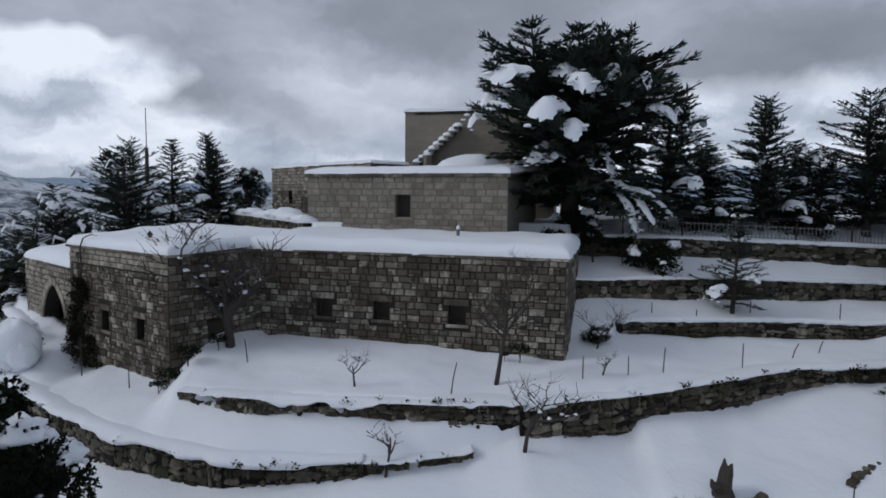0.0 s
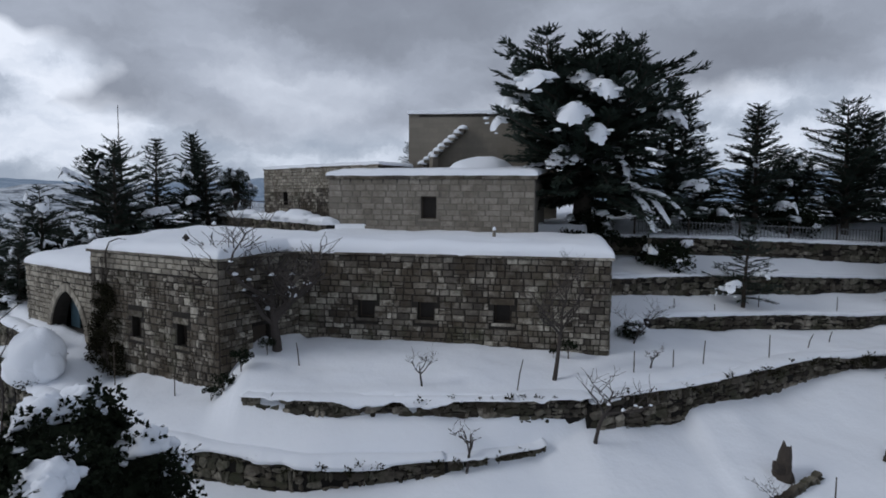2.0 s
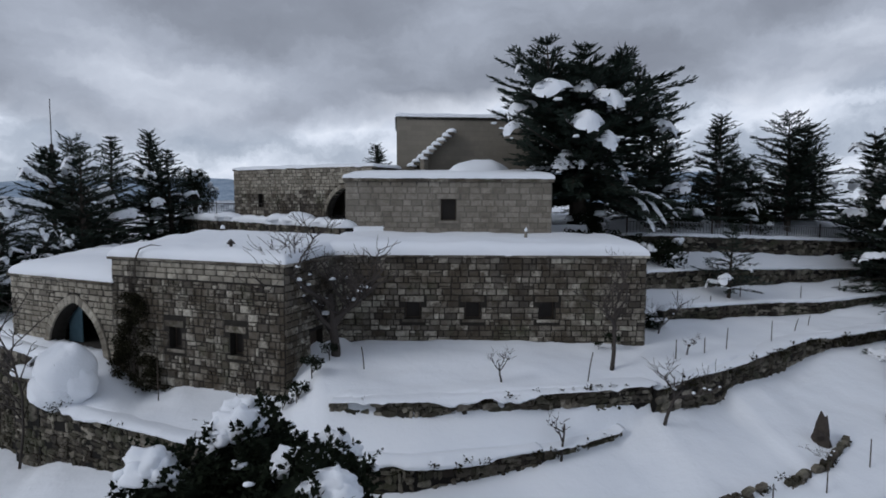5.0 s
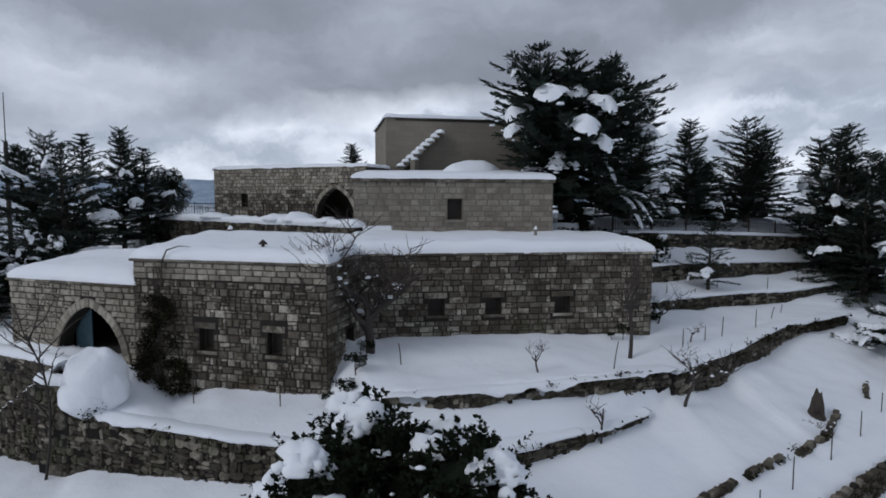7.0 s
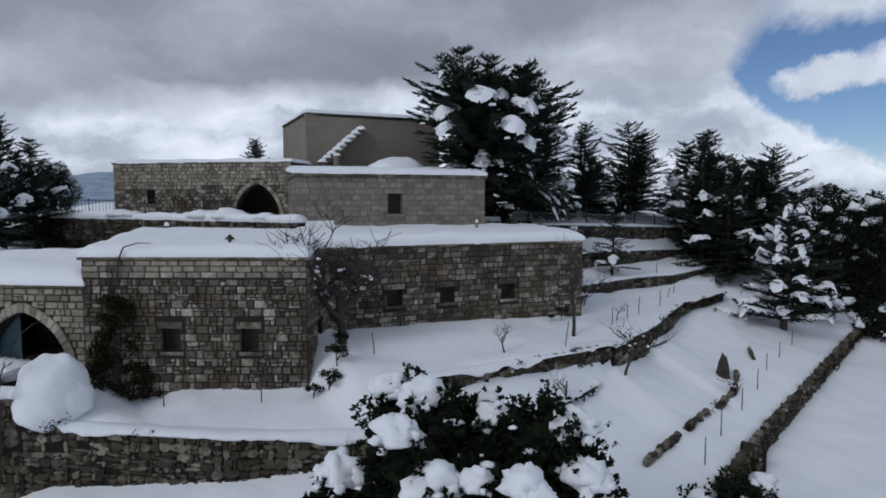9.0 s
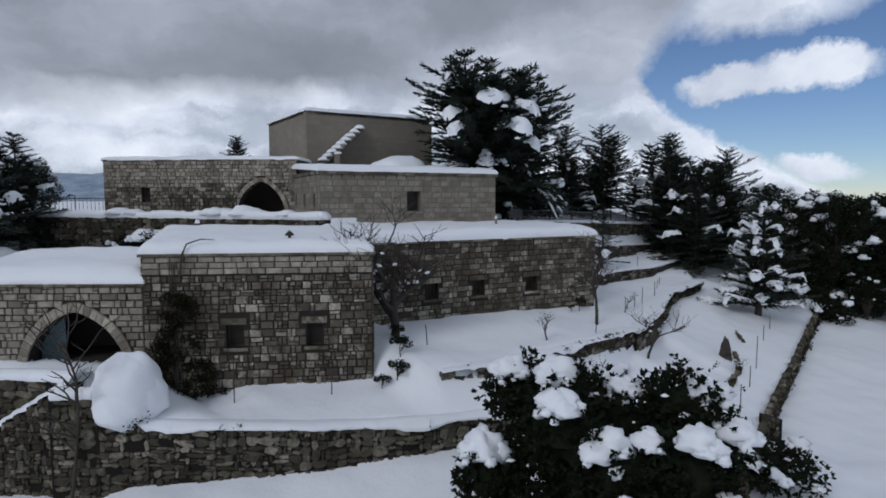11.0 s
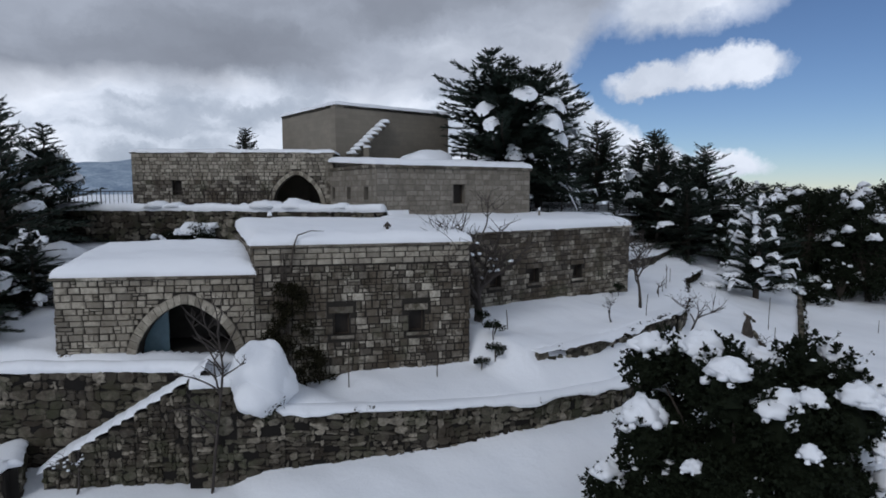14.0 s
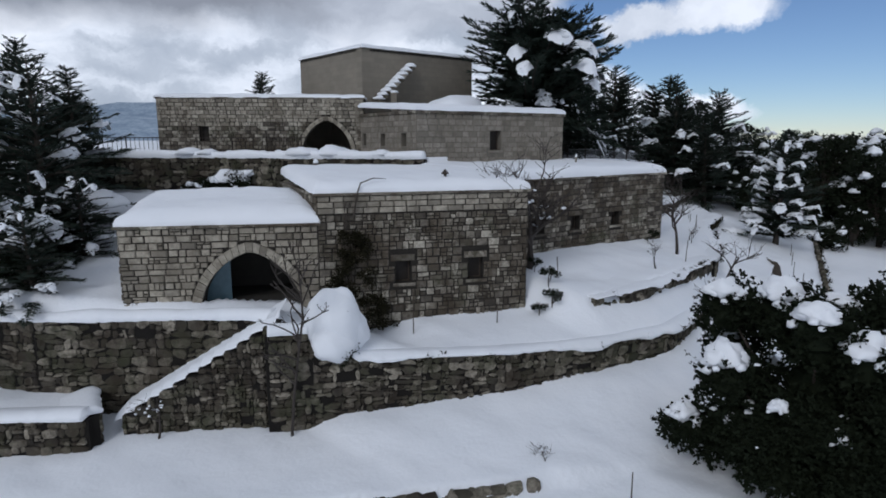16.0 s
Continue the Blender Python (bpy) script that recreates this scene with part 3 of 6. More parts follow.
def lay_stones(face, z0, z1, openings, kind, wall, h=(0.2, 0.3), w=(0.3, 0.62), singles=300, proud=0.045, gap=0.012, seed=1, split=0.0, slope=0.0, foot=None, top=None, patch=None):
    """Blocks on a wall in courses; split: how often a block gives way to two or three small ones; slope: rise of the courses
    along the wall; foot: the ground at the left and right end. The first ones are objects, the rest one joined part."""
    rs = random.Random(seed)
    depth, loose = 0.18, kind == "rubble"
    rest, made = Buf(), 0
    R4 = face.turn().to_4x4()
    lean = Matrix.Rotation(-math.atan(slope), 4, "Y")
    meshes = STONES[kind]
    wobble = {"rubble": 0.045, "dressed": 0.004}.get(kind, 0.02)

    def put(uc, zc, cw, ch):
        nonlocal made
        if foot and zc + ch / 2 + slope * uc < foot[0] + (foot[1] - foot[0]) * uc / face.L - 0.12:
            return
        if top and zc + ch * 0.4 > top[0] + (top[1] - top[0]) * uc / face.L:
            return
        if loose and rs.random() < 0.04:
            return
        if patch is not None:
            q = face.at(uc, zc)
            if noise.noise(Vector((q.x * 0.75, q.y * 0.75, seed * 0.01))) + 0.6 * noise.noise(Vector((q.x * 2.6, q.y * 2.6, zc * 2.0))) < patch:
                return
        g = gap * (rs.uniform(0.6, 2.6) if split else 1.0)
        k = rs.uniform(-1, 1) * (0.2 if loose else (0.035 if split else 0.006))
        if loose:
            zc, ch, cw = zc + rs.uniform(-0.02, 0.02), ch * rs.uniform(0.98, 1.25), cw * rs.uniform(1.04, 1.22)
        out = proud + rs.uniform(-wobble, wobble)
        if patch is not None:
            cw, ch = cw * 1.25, ch * rs.uniform(1.1, 1.6)
        M = Matrix.Translation(face.at(uc, zc + slope * uc, out - depth / 2)) @ R4 @ lean @ Matrix.Rotation(k, 4, "Y") @ Matrix.Diagonal((max(0.04, cw - g), depth, max(0.04, ch - g), 1))
        me = rs.choice(meshes)
        if made < singles:
            ob = new("stone", me)
            ob.parent = wall
            ob.matrix_parent_inverse = wall_inverse(wall)
            ob.matrix_basis = M
            made += 1
        else:
            rest.add([M @ v.co for v in me.vertices], [tuple(p.vertices) for p in me.polygons])

    z = z1
    while z > z0 + 0.05:
        ch = rs.uniform(*h)
        if z - ch < z0 - 0.12:
            ch = z - z0
        za, zb = z - ch, z
        for s, e in clear_spans(0.0, face.L, za, zb, openings):
            u = s
            while u < e - 0.02:
                cw = rs.uniform(*w) if rs.random() > 0.3 * (split > 0) else rs.uniform(w[0] * 0.6, w[0])
                if e - u - cw < w[0] * 0.6:
                    cw = e - u
                uc, zc = u + cw / 2, (za + zb) / 2
                if rs.random() < split and ch > 0.17:
                    t = rs.uniform(0.35, 0.65) * ch
                    for lo, hi in ((za, za + t), (za + t, zb)):
                        if cw > 0.3 and rs.random() < 0.55:
                            q = cw * rs.uniform(0.35, 0.65)
                            put(u + q / 2, (lo + hi) / 2, q, hi - lo)
                            put(u + (q + cw) / 2, (lo + hi) / 2, cw - q, hi - lo)
                        else:
                            put(uc, (lo + hi) / 2, cw, hi - lo)
                else:
                    put(uc, zc, cw, ch)
                u += cw
        z -= ch
    if rest.v:
        tagged(part("stonework", rest, JOINED[kind], wall), "", "", "", "stuff")
    return made


def wall_inverse(wall):
    m = Matrix.Identity(4)
    o = wall
    while o:
        m = o.matrix_basis @ m
        m = m if o.parent is None else o.matrix_parent_inverse @ m
        o = o.parent
    return m.inverted()


def snow_bed(name, corners, z, thick, label, over=0.1, seed=0.0, rise=None, nu=46, nv=34, edge=0.5):
    """A bed of snow with soft rounded rims on a four-cornered top (corners anticlockwise from above); rise: heights at the four corners."""
    c = [Vector((p[0], p[1], 0)) for p in corners]
    mid = sum(c, Vector()) / 4
    c = [p + (p - mid).normalized() * over * 1.3 for p in c]
    rise = rise or (0, 0, 0, 0)
    L1, L2 = (c[1] - c[0]).length, (c[3] - c[0]).length
    b = Buf()
    for j in range(nv + 1):
        for i in range(nu + 1):
            s, t = i / nu, j / nv
            s, t = 0.5 - 0.5 * math.cos(math.pi * s), 0.5 - 0.5 * math.cos(math.pi * t)
            p = (c[0] * (1 - s) + c[1] * s) * (1 - t) + (c[3] * (1 - s) + c[2] * s) * t
            q = ((rise[0] * (1 - s) + rise[1] * s) * (1 - t) + (rise[3] * (1 - s) + rise[2] * s) * t)
            d = min(s * L1, (1 - s) * L1, t * L2, (1 - t) * L2)
            k = min(1.0, d / edge)
            round_ = math.sqrt(max(0.0, 1 - (1 - k) ** 2))
            nz = noise.fractal(Vector((p.x * 0.5 + seed, p.y * 0.5, seed)), 1.0, 2.0, 4)
            wob = noise.noise(Vector((p.x * 1.7 + seed, p.y * 1.7, seed * 2)))
            wob2 = noise.noise(Vector((p.x * 6 + seed, p.y * 6, seed * 2)))
            if k < 0.05:
                q2 = p + (p - mid).normalized() * (0.07 * wob + 0.03 * wob2)
            else:
                q2 = p
            hgt = z + q + thick * (0.12 + 0.88 * round_) * (1 + 0.22 * nz) + 0.03 * wob if k > 0 else z + q - 0.03 + 0.025 * wob2
            b.v.append((q2.x, q2.y, hgt))
    for j in range(nv):
        for i in range(nu):
            o = j * (nu + 1) + i
            b.f.append((o, o + 1, o + nu + 2, o + nu + 1))
    return lone(name, b, SNOW, label, "snow", "", "stuff", True)


def window(face, ua, ub, za, zb, house, deep=0.3, bars=False):
    """A small recessed window: frame, dark pane, iron bars, and stone surround behind the wall's face."""
    b = Buf()
    f = 0.05
    for u0, u1, z0, z1 in ((ua, ua + f, za, zb), (ub - f, ub, za, zb), (ua + f, ub - f, za, za + f), (ua + f, ub - f, zb - f, zb)):
        face.block(b, u0, u1, z0, z1, -deep, 0.06)
    win = part("window", b, WOOD, house, "small deep-set window with a dark wooden frame")
    # near-black sheet added in place of glass; the opening's dark is its colour
    p = Buf()
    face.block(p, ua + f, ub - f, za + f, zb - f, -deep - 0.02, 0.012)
    part("shutter", p, WINDOWDARK, win, "near-black sheet added in place of glass to darken the window")
    if bars:
        for k in range(1, 3):
            u = ua + (ub - ua) * k / 3
            q = Buf()
            q.tube([face.at(u, za, -deep + 0.04), face.at(u, zb, -deep + 0.04)], [0.011, 0.011], 6)
            part("bar", q, IRON, win)


def lintel(face, ua, ub, za, zb, wall, mat=ASHLAR):
    """Larger dressed stones round a window."""
    for u0, u1, z0, z1 in ((ua - 0.17, ub + 0.13, zb, zb + 0.235), (ua - 0.1, ub + 0.16, za - 0.125, za)):
        b = Buf()
        face.block(b, u0, u1, z0 + 0.006, z1 - 0.006, 0.045, 0.2)
        part("stone", b, mat, wall)


def cornice(face, z, house, h=0.09, out=0.13, over=0.1):
    """The thin projecting eaves course, stone by stone."""
    n = max(3, int(face.L / 0.8))
    for k in range(n):
        b = Buf()
        u0, u1 = -over + (face.L + 2 * over) * k / n, -over + (face.L + 2 * over) * (k + 1) / n
        face.block(b, u0 + 0.006, u1 - 0.006, z + rnd(-0.006, 0.006), z + h, out + rnd(-0.012, 0.012), out + 0.3)
        part("eaves_stone", b, ASHLAR, house)


def roof_slab(corners, z0, z1, house):
    b = Buf()
    b.add([(p[0], p[1], z) for z in (z0, z1) for p in corners], HEX)
    return part("roof", b, ROOF_PORCH_SHADE, house, "flat roof under the snow")


def arch_stones(face, uc, w_in, za_in, w_out, za_out, zs, wall, n=23):
    """Voussoirs of a pointed arch, one object each."""
    def pts(w, za):
        h = za - zs
        c = (h * h - w * w) / (2 * w)
        r = w + c
        top = math.atan2(h, c)
        res = []
        for k in range(n + 1):
            t = k / n * 2
            if t <= 1:
                a = top * t
                res.append((-(r * math.cos(a) - c), zs + r * math.sin(a)))
            else:
                a = top * (2 - t)
                res.append(((r * math.cos(a) - c), zs + r * math.sin(a)))
        return res
    pi, po = pts(w_in, za_in), pts(w_out, za_out)
    for k in range(n):
        b = Buf()
        g = 0.008
        q = [pi[k], pi[k + 1], po[k + 1], po[k]]
        m = (sum(p[0] for p in q) / 4, sum(p[1] for p in q) / 4)
        q = [(p[0] + (m[0] - p[0]) * g * 3, p[1] + (m[1] - p[1]) * g * 3) for p in q]
        out = 0.075 + rnd(-0.01, 0.01)
        vs = [face.at(uc + p[0], p[1], -0.42) for p in q] + [face.at(uc + p[0], p[1], out - 0.02) for p in q] + \
             [face.at(uc + p[0] + (m[0] - p[0]) * 0.09, p[1] + (m[1] - p[1]) * 0.09, out) for p in q]
        fs = [(0, 1, 5, 4), (1, 2, 6, 5), (2, 3, 7, 6), (3, 0, 4, 7), (4, 5, 9, 8), (5, 6, 10, 9), (6, 7, 11, 10), (7, 4, 8, 11), (8, 9, 10, 11), (3, 2, 1, 0)]
        b.add(vs, fs)
        part("stone", b, PALE, wall)


# ---- the houses ----
C, LW = (-9.6, 21.3), (-15.8, 25.88)          # front corners of the front wing
AL = (-20.62, 30.17)                          # far corner of the arched wing
INNER = (-7.31, 24.41)
LR = (4.3, 21.2)                              # east front corner of the long house
LRB = (5.8, 26.4)
WB_L, WB_R = (-13.1, 31.4), (-6.6, 28.4)
UR, UL, UB = (2.79, 26.62), (-6.52, 29.55), (-4.25, 36.0)
UBR = (5.0, 33.2)


def house_front_wing():
    h = thing("stone_house", (-12.0, 25.5, 0.2), "flat-roofed front wing of a weathered limestone monastery house", "building", "monastery houses")
    f = Face(LW, C)
    wins = []
    for x, y in ((-13.42, 24.1), (-11.22, 22.48)):
        u = (Vector((x, y, 0)) - f.A).dot(f.u)
        wins.append(("rect", u - 0.28, u + 0.28, 1.66, 2.48))
    w = wall_body(f, -0.6, 4.86, wins, 0.55, MORTAR, h)
    for o in wins:
        lintel(f, *o[1:], w)
        window(f, *o[1:], h)
    grown = [("rect", o[1] - 0.21, o[2] + 0.21, o[4] - 0.01, o[4] + 0.24) for o in wins] + [("rect", o[1] - 0.17, o[2] + 0.17, o[3] - 0.13, o[3]) for o in wins]
    lay_stones(f, 4.2, 4.86, [], "pale", w, (0.2, 0.23), (0.35, 0.6), 120, gap=0.018, seed=3)
    lay_stones(f, -0.3, 4.2, wins + grown, "ashlar", w, (0.2, 0.34), (0.2, 0.5), 300, 0.045, 0.017, 4, 0.42)
    cornice(f, 4.87, h)
    # east flank, with a dark doorway beside the tree
    f2 = Face(C, INNER)
    door = [("rect", 1.5, 2.35, 0.6, 2.35)]
    w2 = wall_body(f2, -0.6, 4.86, door, 0.5, MORTAR, h)
    lay_stones(f2, 0.0, 4.86, door, "ashlar", w2, (0.22, 0.32), (0.28, 0.55), 220, 0.045, 0.011, 5, 0.25)
    b = Buf(); f2.block(b, 1.5, 2.35, 0.6, 2.35, -0.25, 0.06); part("door", b, WOOD, h, "dark weathered plank door")
    cornice(f2, 4.87, h)
    # west flank above the arched wing
    f3 = Face(WB_L, LW)
    w3 = wall_body(f3, 0.5, 4.86, [], 0.5, MORTAR, h)
    lay_stones(f3, 3.2, 4.86, [], "ashlar", w3, (0.2, 0.3), (0.3, 0.6), 120, seed=6)
    cornice(f3, 4.87, h)
    f4 = Face(WB_R, WB_L)
    wall_body(f4, 0.5, 4.86, [], 0.5, MORTAR, h)
    roof_slab((LW, C, (-6.2, 27.2), WB_L), 4.70, 4.93, h)
    snow_bed("roof_snow", (LW, C, (-5.9, 27.6), WB_L), 4.95, 0.42, "thick smooth snow lying on the flat wing roof", 0.1, 1.0, (0, 0, 0.25, 0.38))


def house_arched():
    h = thing("stone_house", (-18.0, 29.5, 1.2), "low arched wing of pale limestone with a wide pointed arch", "building", "monastery houses")
    f = Face(AL, LW)
    uc = (Vector((-17.53, 27.4, 0)) - f.A).dot(f.u)
    ar = ("arch", uc, 1.7, 0.8, 3.02)
    ar_o = ("arch", uc, 2.04, 0.8, 3.38)
    w = wall_body(f, 0.4, 3.86, [ar], 0.6, MORTAR, h)
    lay_stones(f, 0.9, 3.86, [ar_o], "pale", w, (0.2, 0.31), (0.24, 0.58), 300, 0.045, 0.016, 8, 0.16)
    arch_stones(f, uc, 1.7, 3.02, 2.03, 3.37, 0.8, w, 27)
    cornice(f, 3.87, h)
    bl, br = (-17.69, 33.45), (-12.9, 29.15)
    f2 = Face(bl, AL)
    w2 = wall_body(f2, 0.4, 3.86, [], 0.5, MORTAR, h)
    lay_stones(f2, 1.2, 3.86, [], "ashlar", w2, (0.2, 0.3), (0.3, 0.6), 100, seed=9)
    cornice(f2, 3.87, h)
    f3 = Face(br, bl)
    wall_body(f3, 0.4, 3.86, [], 0.5, MORTAR, h)
    roof_slab((AL, LW, br, bl), 3.74, 3.93, h)
    snow_bed("roof_snow", (AL, LW, br, bl), 3.94, 0.5, "thick pillow of snow on the arched wing roof", 0.1, 3.0, (0, 0, 0.55, 0.5), edge=0.7)
    # floor and pale door leaf inside the arch
    b = Buf()
    q0, q1 = f.at(0.3, 0, -0.5), f.at(f.L - 0.3, 0, -0.5)
    b.add([(p[0], p[1], z) for z in (0.9, 1.14) for p in (q0, q1, br, bl)], HEX)
    # floor colour is darkened to hold the shade of the porch
    part("porch_floor", b, ROOF_PORCH_SHADE, h, "stone floor of the porch, coloured dark for the shade inside")
    d = Buf(); f.block(d, uc - 1.66, uc - 0.8, 1.15, 2.75, -0.8, 0.05)
    part("door_leaf", d, BLUEGLASS, h, "pale blue glazed door leaf")
    # dark sheet added across the porch, standing in for its deep shade
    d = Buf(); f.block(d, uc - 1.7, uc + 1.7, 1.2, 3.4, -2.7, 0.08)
    part("inner_screen", d, ROOF_PORCH_SHADE, h, "dark sheet added for the deep shade inside the porch")


def house_long():
    h = thing("stone_house", (-1.5, 24.5, 1.2), "long flat-roofed limestone house with small square windows", "building", "monastery houses")
    f = Face(INNER, LR)
    wins = []
    for x, y in ((-4.62, 23.67), (-2.32, 23.03), (0.53, 22.25)):
        u = (Vector((x, y, 0)) - f.A).dot(f.u)
        wins.append(("rect", u - 0.31, u + 0.31, 2.42, 3.12))
    w = wall_body(f, -0.2, 4.88, wins, 0.55, MORTAR, h)
    for o in wins:
        lintel(f, *o[1:], w)
        window(f, *o[1:], h)
    grown = [("rect", o[1] - 0.21, o[2] + 0.21, o[4] - 0.01, o[4] + 0.24) for o in wins] + [("rect", o[1] - 0.17, o[2] + 0.17, o[3] - 0.13, o[3]) for o in wins]
    lay_stones(f, 0.5, 4.88, wins + grown, "ashlar", w, (0.19, 0.27), (0.26, 0.6), 300, 0.045, 0.013, 11, 0.08)
    cornice(f, 4.89, h)
    f2 = Face(LR, LRB)
    w2 = wall_body(f2, -0.2, 4.88, [], 0.5, MORTAR, h)
    lay_stones(f2, 0.8, 4.88, [], "ashlar", w2, (0.2, 0.28), (0.3, 0.6), 150, seed=12)
    cornice(f2, 4.89, h)
    roof_slab((INNER, LR, LRB, (-6.2, 29.4)), 4.72, 4.95, h)
    snow_bed("roof_snow", ((-7.9, 24.5), LR, LRB, (-6.6, 29.9)), 4.97, 0.48, "thick smooth snow on the long roof", 0.12, 5.0, (0, 0, 0.15, 0.2))


def house_upper():
    h = thing("stone_house", (-2.0, 31.0, 5.0), "upper limestone house with one dark window and flat snowy roof", "building", "monastery houses")
    f = Face(UL, UR)
    u = (Vector((-1.86, 28.07, 0)) - f.A).dot(f.u)
    wins = [("rect", u - 0.37, u + 0.37, 6.17, 7.2)]
    w = wall_body(f, 2.0, 8.0, wins, 0.6, MORTAR_PALE, h)
    lintel(f, *wins[0][1:], w, SMOOTH)
    window(f, *wins[0][1:], h)
    grown = [("rect", wins[0][1] - 0.21, wins[0][2] + 0.21, 7.19, 7.44), ("rect", wins[0][1] - 0.17, wins[0][2] + 0.17, 6.04, 6.17)]
    lay_stones(f, 4.9, 8.0, wins + grown, "dressed", w, (0.24, 0.31), (0.35, 0.7), 300, 0.02, gap=0.004, seed=14)
    cornice(f, 8.0, h, 0.16, 0.08)
    f2 = Face(UB, UL)
    ws = []
    for x, y in ((-5.3, 33.1), (-6.06, 30.8), (-4.5, 35.4)):
        u = (Vector((x, y, 0)) - f2.A).dot(f2.u)
        ws.append(("rect", u - 0.27, u + 0.27, 6.4, 7.05))
    w2 = wall_body(f2, 2.0, 8.0, ws, 0.5, MORTAR_PALE, h)
    for o in ws:
        window(f2, *o[1:], h)
    lay_stones(f2, 5.3, 8.0, ws, "dressed", w2, (0.26, 0.32), (0.35, 0.7), 240, 0.02, gap=0.004, seed=15)
    cornice(f2, 8.0, h, 0.16, 0.08)
    for a, b_ in ((UR, UBR), (UBR, UB)):
        wall_body(Face(a, b_), 2.0, 8.0, [], 0.5, MORTAR_PALE, h)
    roof_slab((UL, UR, UBR, UB), 7.85, 8.17, h)
    snow_bed("roof_snow", (UL, UR, UBR, UB), 8.18, 0.26, "wind-shaped snow on the upper roof", 0.12, 7.0, (0, 0, 0.5, 0.4))


def house_west():
    h = thing("stone_house", (-8.0, 42.0, 5.8), "west house of the upper court with pointed doorway arch", "building", "monastery houses")
    a, b_ = (-12.2, 43.9), (-4.19, 35.66)
    f = Face(a, b_)
    uc = (Vector((-5.7, 37.2, 0)) - f.A).dot(f.u)
    ud = (Vector((-10.46, 42.1, 0)) - f.A).dot(f.u)
    ops = [("arch", uc, 1.42, 5.85, 7.84), ("rect", ud - 0.24, ud + 0.24, 6.6, 7.5)]
    w = wall_body(f, 4.5, 9.0, ops, 0.6, MORTAR, h)
    o2 = [("arch", uc, 1.68, 5.85, 8.1), ops[1]]
    lay_stones(f, 5.7, 9.0, o2, "pale", w, (0.18, 0.25), (0.22, 0.5), 300, 0.035, 0.007, 17, 0.12)
    arch_stones(f, uc, 1.42, 7.84, 1.67, 8.09, 5.85, w, 19)
    window(f, *ops[1][1:], h)
    back = [Vector((*b_, 0)) - f.n * 6.5, Vector((*a, 0)) - f.n * 6.5]
    for p, q in ((back[1], a), (b_, back[0]), (back[0], back[1])):
        wall_body(Face((p[0], p[1]), (q[0], q[1])), 4.5, 9.0, [], 0.5, FINE, h)
    cs = (a, b_, (back[0].x, back[0].y), (back[1].x, back[1].y))
    roof_slab(cs, 8.85, 9.06, h)
    cornice(f, 9.0, h, 0.08, 0.06)
    snow_bed("roof_snow", cs, 9.07, 0.22, "even snow on the west house roof", 0.1, 9.0)


def house_tower():
    h = thing("stone_tower", (2.5, 40.5, 5.8), "square plain tower block of grey-brown limestone", "building", "monastery houses")
    a, b_, fr = (-2.36, 37.65), (6.47, 35.87), (-0.65, 45.75)
    br = (8.1, 44.0)
    for p, q in ((a, b_), (fr, a), (b_, br), (br, fr)):
        wall_body(Face(p, q), 5.0, 12.2, [], 0.6, FINE, h)
    roof_slab((a, b_, br, fr), 12.05, 12.24, h)
    cornice(Face(a, b_), 12.2, h, 0.05, 0.05, 0.05)
    cornice(Face(fr, a), 12.2, h, 0.05, 0.05, 0.05)
    snow_bed("roof_snow", (a, b_, br, fr), 12.26, 0.22, "thin snow on the tower roof", 0.12, 11.0, edge=0.3)
    # cantilevered stone steps up the south wall, each with its cap of snow
    f = Face(a, b_)
    n = 9
    u0, u1 = 0.9, 3.3
    for k in range(n):
        t = k / (n - 1)
        u, z = u0 + (u1 - u0) * t, 9.15 + 2.1 * t
        b = Buf(); f.block(b, u - 0.17, u + 0.17, z - 0.17, z, 0.75, 0.85)
        part("step", b, ASHLAR, h, "stone tread let into the wall")
        s = Buf()
        q = f.at(u + 0.03, z + 0.03, 0.4)
        lump(s, q, (0.33, 0.44, 0.24), k * 2.7, 8, 14, 0.22, 0.15)
        lone("step_snow", s, SNOW, "cap of snow on a stone tread", "snow", "snow on the tower steps", "", True)


house_front_wing()
house_arched()
house_long()
house_upper()
house_west()
house_tower()


# ---- terrace walls ----
def walk_line(pts, step=0.5):
    """Resample a line of (x, y, top, foot)."""
    res = []
    for a, b in zip(pts, pts[1:]):
        n = max(1, int(math.hypot(b[0] - a[0], b[1] - a[1]) / step))
        for k in range(n):
            t = k / n
            res.append(tuple(a[i] + (b[i] - a[i]) * t for i in range(4)))
    return res + [pts[-1]]


